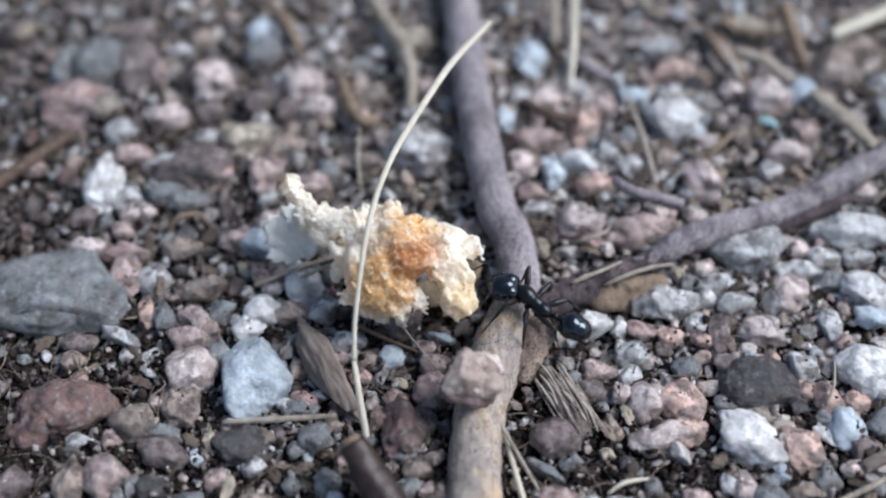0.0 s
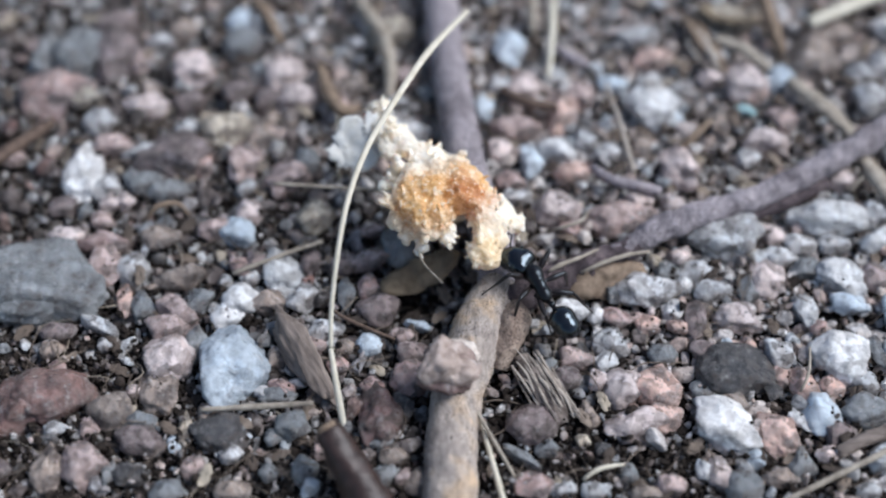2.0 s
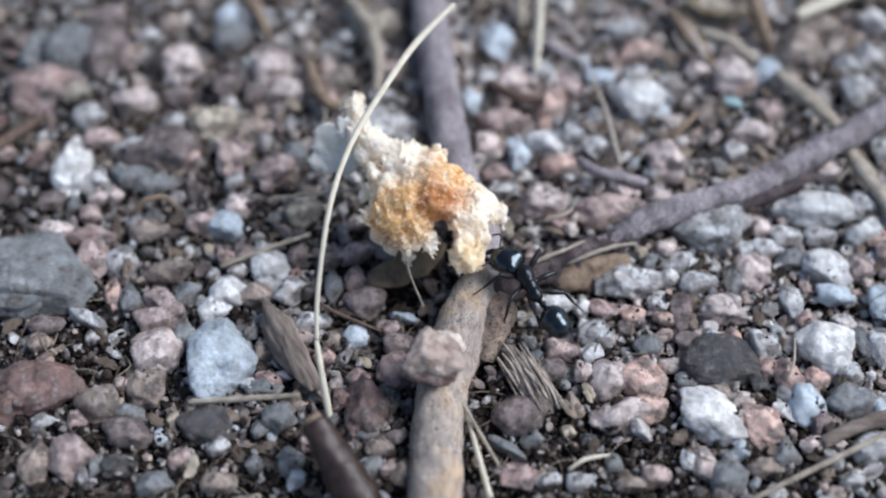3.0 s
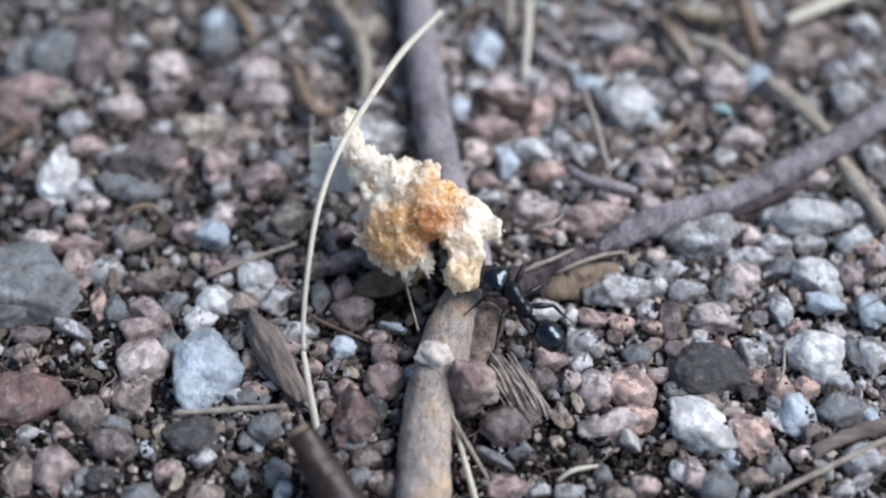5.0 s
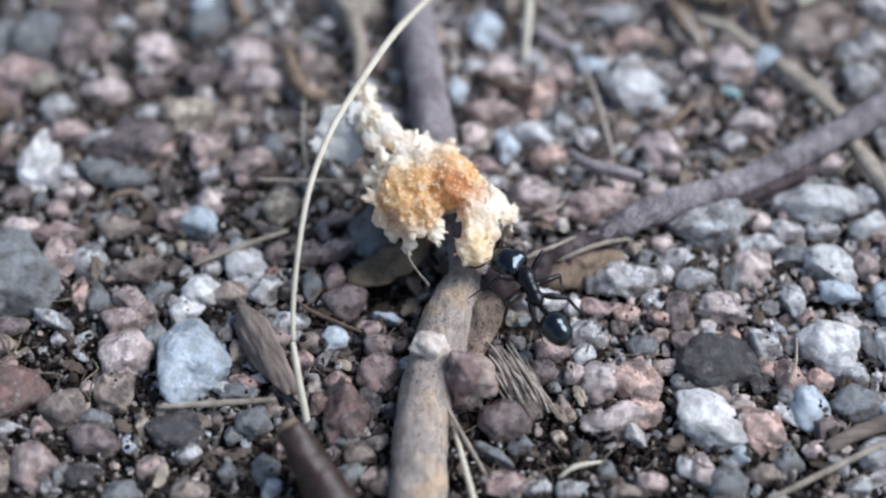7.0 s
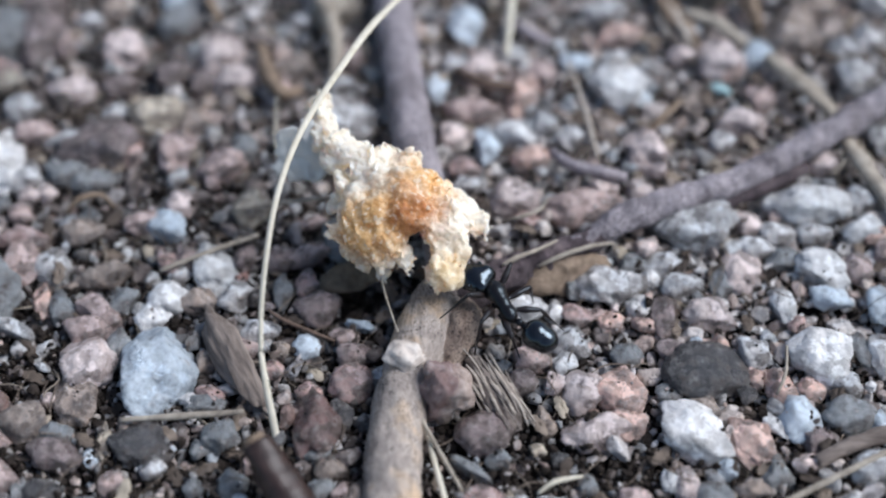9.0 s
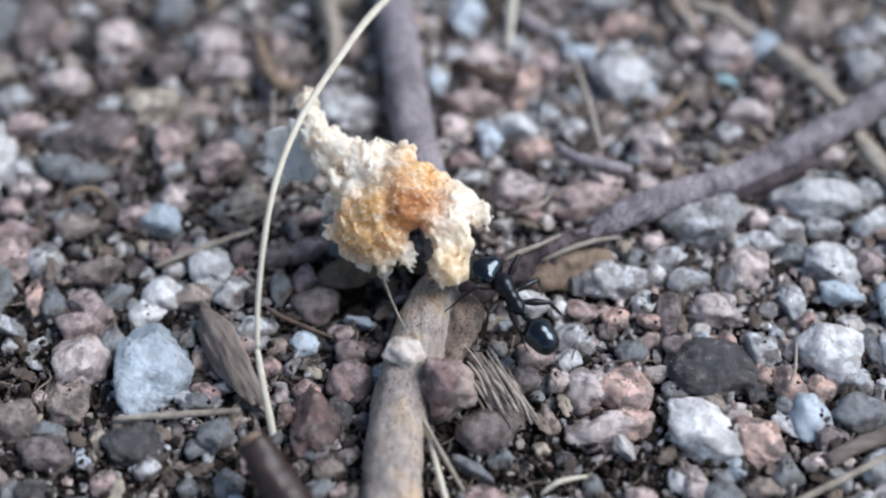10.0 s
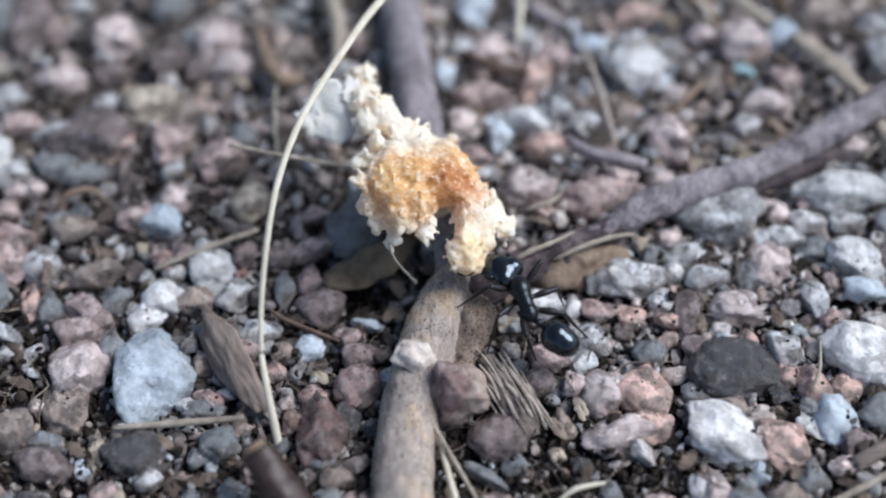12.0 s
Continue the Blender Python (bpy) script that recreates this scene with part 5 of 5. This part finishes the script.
    for _ in range(2900):
        x, y, ax, ay, z, az, rz = TOPS[rnd.randrange(len(TOPS))] if rnd.random() < 0.45 else (lambda p: (p[1], p[2], p[4], p[4] * 0.8, p[3], p[4] * 0.6, p[5][2]))(medium[rnd.randrange(len(medium))])
        d, a, r = 0.85 * math.sqrt(rnd.random()), rnd.uniform(0, 6.28), 0.04 + 0.13 * rnd.random() ** 2
        c, q = math.cos(math.radians(rz)), math.sin(math.radians(rz))
        u, v = ax * d * math.cos(a) * 0.9, ay * d * math.sin(a) * 0.9
        specks.append((rnd.randrange(12), x + u * c - v * q, y + u * q + v * c, z + az * 0.86 * math.sqrt(1 - d * d), r, (rnd.uniform(0, 360), 0, rnd.uniform(0, 360))))
    chips = [p for p in strew(16000, 0.09, 0.34, 34, 1.15, -0.97) if p[2] < -6]
    joined("stone_chips", small, matrices(chips[::2]), GRAVEL_PALE, "pale angular stone chips strewn on the bare soil", "stone chips")
    joined("dark_chips", small, matrices(chips[1::2]), GRAVEL, "brown and grey stone chips strewn on the bare soil", "stone chips")
    joined("loose_crumbs", tiny, matrices(specks[:1800]), SOIL, "dark soil specks lying on the pebbles", "soil")
    joined("loose_sand", tiny, matrices(specks[1800:]), GRAVEL_PALE, "pale sand specks lying on the pebbles", "sand")
    joined("soil_crumbs", tiny, matrices(strew(44000, 0.1, 0.42, 36, 1.0, -0.92)), SOIL, "dark crumbs of soil between the grains", "soil")


build_gravel()


def build_litter():
    """Hair roots, needle ends and leaf crumbs strewn between the grains."""
    rnd = random.Random(8)
    protos = []
    for _ in range(14):
        n = rnd.uniform(1.2, 3.4)
        pts = [(-n, 0, 0), (-n * 0.3, rnd.uniform(-0.5, 0.5), rnd.uniform(0, 0.4)), (n * 0.4, rnd.uniform(-0.6, 0.6), rnd.uniform(0, 0.4)), (n, rnd.uniform(-0.6, 0.6), 0)]
        w = rnd.uniform(0.02, 0.055)
        protos.append(arrays(tube(pts, [w * 0.6, w, w * 0.9, w * 0.4], 6, 0.4, 0.2)))
    for _ in range(6):
        ph = rnd.uniform(0, 6)
        protos.append(arrays(plate(lambda a: oval(a, 0.8, 0.35) + 0.06 * math.sin(5 * a), 0.1, 0.15, ph, 3)))
    places = []
    for _ in range(2600):
        x, y = rnd.uniform(-42, 42), rnd.uniform(-30, 36)
        # more litter lies towards the far side
        if rnd.random() > 0.25 + 0.75 * max(min(1, max(0, (y + 12 + 0.3 * x) / 26)), 0.9 * soil_share(x, y)):
            continue
        places.append((rnd.randrange(len(protos)), pose(x, y, soil_height(x, y) + rnd.uniform(0.5, 1.4), rnd.uniform(-14, 14), rnd.uniform(-14, 14), rnd.uniform(0, 360))))
    joined("plant_litter", protos, places, LITTER, "brown dry root hairs and leaf crumbs among the gravel", "plant litter")


build_litter()


# ---- what moves ----
def motions():
    bread_rows = [
        (0.0, 1.79, -7.17, 4.26, -7.8, 0.6, 16.0),
        (0.5, 2.33, -6.04, 4.28, -19.3, 4.8, 11.9),
        (1.0, 2.06, -6.74, 4.29, -7.7, -3.5, 13.8),
        (1.5, 3.92, -4.94, 4.26, -22.4, 10.3, -2.6),
        (2.0, 4.93, -4.94, 4.16, -30.5, 25.5, -9.7),
        (2.5, 5.46, -4.96, 4.14, -31.8, 29.4, -6.4),
        (3.0, 4.82, -5.63, 4.20, -12.5, 12.3, -2.6),
        (5.0, 5.31, -6.29, 4.24, -7.1, 4.3, -3.3),
        (5.5, 4.69, -7.48, 4.26, 1.2, -0.8, -0.0),
        (6.0, 5.59, -6.28, 4.26, -0.0, -2.3, -0.4),
        (6.5, 5.65, -5.99, 4.23, -15.4, 11.2, -4.4),
        (7.0, 6.16, -5.50, 4.17, -26.2, 22.8, -8.1),
        (9.0, 5.90, -6.65, 4.21, -8.7, 9.2, -1.9),
        (9.5, 5.49, -7.00, 4.22, -7.9, 7.9, 1.4),
        (10.0, 6.05, -6.50, 4.21, -7.9, 8.4, 2.2),
        (10.5, 5.98, -6.45, 4.24, -6.6, 5.2, 1.6),
        (10.8, 6.21, -6.30, 4.24, -7.0, 5.5, 1.6),
        (11.0, 6.38, -5.44, 4.10, -41.3, 34.4, -16.9),
        (11.5, 6.55, -5.92, 4.11, -37.3, 34.4, -17.7),
        (12.0, 6.27, -6.18, 4.12, -34.2, 33.0, -16.0),
    ]
    walk(bread, [(t, pose(x * MM, y * MM, z * MM, a, b, c)) for t, x, y, z, a, b, c in bread_rows])
    # seconds, midbody's place, heading, pitch, bend of the waist
    ant_rows = [
        (0.0, 5.76, -7.14, 3.60, 139.7, 9.0, 20.4),
        (0.5, 5.57, -6.60, 3.60, 137.5, 9.0, 18.4),
        (1.0, 5.40, -6.83, 3.60, 141.0, 9.0, 13.9),
        (1.5, 6.55, -6.62, 3.60, 126.1, 9.0, 12.4),
        (2.0, 7.63, -6.67, 3.60, 115.3, 9.0, 12.9),
        (2.5, 8.12, -7.09, 3.60, 114.4, 9.0, 12.0),
        (3.0, 7.93, -7.32, 3.60, 116.3, 9.0, 12.5),
        (5.0, 7.92, -7.86, 3.60, 123.2, 9.0, 13.2),
        (5.5, 7.49, -8.46, 3.60, 127.0, 9.0, 16.2),
        (6.0, 8.15, -7.92, 3.60, 118.7, 9.0, 17.8),
        (6.5, 8.10, -7.75, 3.60, 120.0, 9.0, 11.8),
        (7.0, 8.71, -7.73, 3.60, 113.0, 9.0, 13.1),
        (9.0, 8.26, -8.35, 3.60, 119.8, 9.0, 30.4),
        (9.5, 8.24, -8.48, 3.60, 122.6, 9.0, 16.6),
        (10.0, 8.55, -8.11, 3.60, 119.3, 9.0, 12.3),
        (10.5, 8.55, -7.91, 3.60, 119.3, 9.0, 13.3),
        (10.8, 8.38, -7.61, 3.60, 120.2, 9.0, 16.4),
        (11.0, 8.85, -7.59, 3.60, 111.5, 9.0, 13.9),
        (11.2, 8.73, -7.78, 3.60, 103.2, 9.0, 45.6),
        (11.5, 8.63, -8.46, 3.60, 106.9, 9.0, 41.3),
        (12.0, 8.67, -8.45, 3.60, 108.5, 9.0, 37.0),
    ]
    body = [(t, pose(x * MM, y * MM, z * MM, 0, -pitch, yaw)) for t, x, y, z, yaw, pitch, bend in ant_rows]
    walk(ant, body)
    walk(waist, [(t, pose(-1.3 * MM, 0, -0.1 * MM, 0, -6, bend)) for t, x, y, z, yaw, pitch, bend in ant_rows])
    # feet beside the body, at the height of what they stand on
    feet = {("front", 1): (1.46, 3.34, 2.40), ("mid", 1): (-1.23, 2.56, 1.20), ("hind", 1): (-2.27, 0.06, 0.70), ("front", -1): (2.18, -1.11, 1.60), ("mid", -1): (0.60, -2.70, 0.70), ("hind", -1): (-1.99, -3.20, 0.70)}
    for key, (leg, shin, hip) in LEGS.items():
        legs, shins = [], []
        for (t, m), (_, ax, ay, az, yaw, _, _) in zip(body, ant_rows):
            stand = pose(ax * MM, ay * MM, 0, 0, 0, yaw) @ (Vector(feet[key]) * MM)
            foot = (m.inverted() @ stand) / MM - hip
            d = min(foot.length, (FEMUR + TIBIA) * 0.985)
            ahead = foot.normalized()
            up = Vector((0, 0.25 * key[1], 1))
            up = (up - ahead * up.dot(ahead)).normalized()
            c = max(-1, min(1, (FEMUR ** 2 + d * d - TIBIA ** 2) / (2 * FEMUR * d)))
            a = math.acos(c)
            x = ahead * math.cos(a) + up * math.sin(a)
            knee = x * FEMUR
            y = ahead.cross(up).normalized()
            lm = Matrix((x, y, x.cross(y))).transposed().to_4x4()
            lm.translation = hip * MM
            sx = (ahead * d - knee).normalized()
            sm = Matrix((sx, y, sx.cross(y))).transposed().to_4x4()
            sm.translation = (hip + knee) * MM
            legs.append((t, lm))
            shins.append((t, lm.inverted() @ sm))
        walk(leg, legs)
        walk(shin, shins)
    # the clod rolls off the stem to its foot
    rest, last = pose(1.6 * MM, -13.0 * MM, 3.3 * MM, 10, 5, 0), pose(4.75 * MM, -13.1 * MM, 1.5 * MM, 30, 108, 20)
    walk(clod, [(0, rest), (3.3, rest), (4.1, pose(2.5 * MM, -13.0 * MM, 3.3 * MM, 15, 30, 5)), (4.8, pose(4.3 * MM, -12.6 * MM, 2.1 * MM, 26, 85, 15)), (5.0, last), (12, last)])



motions()
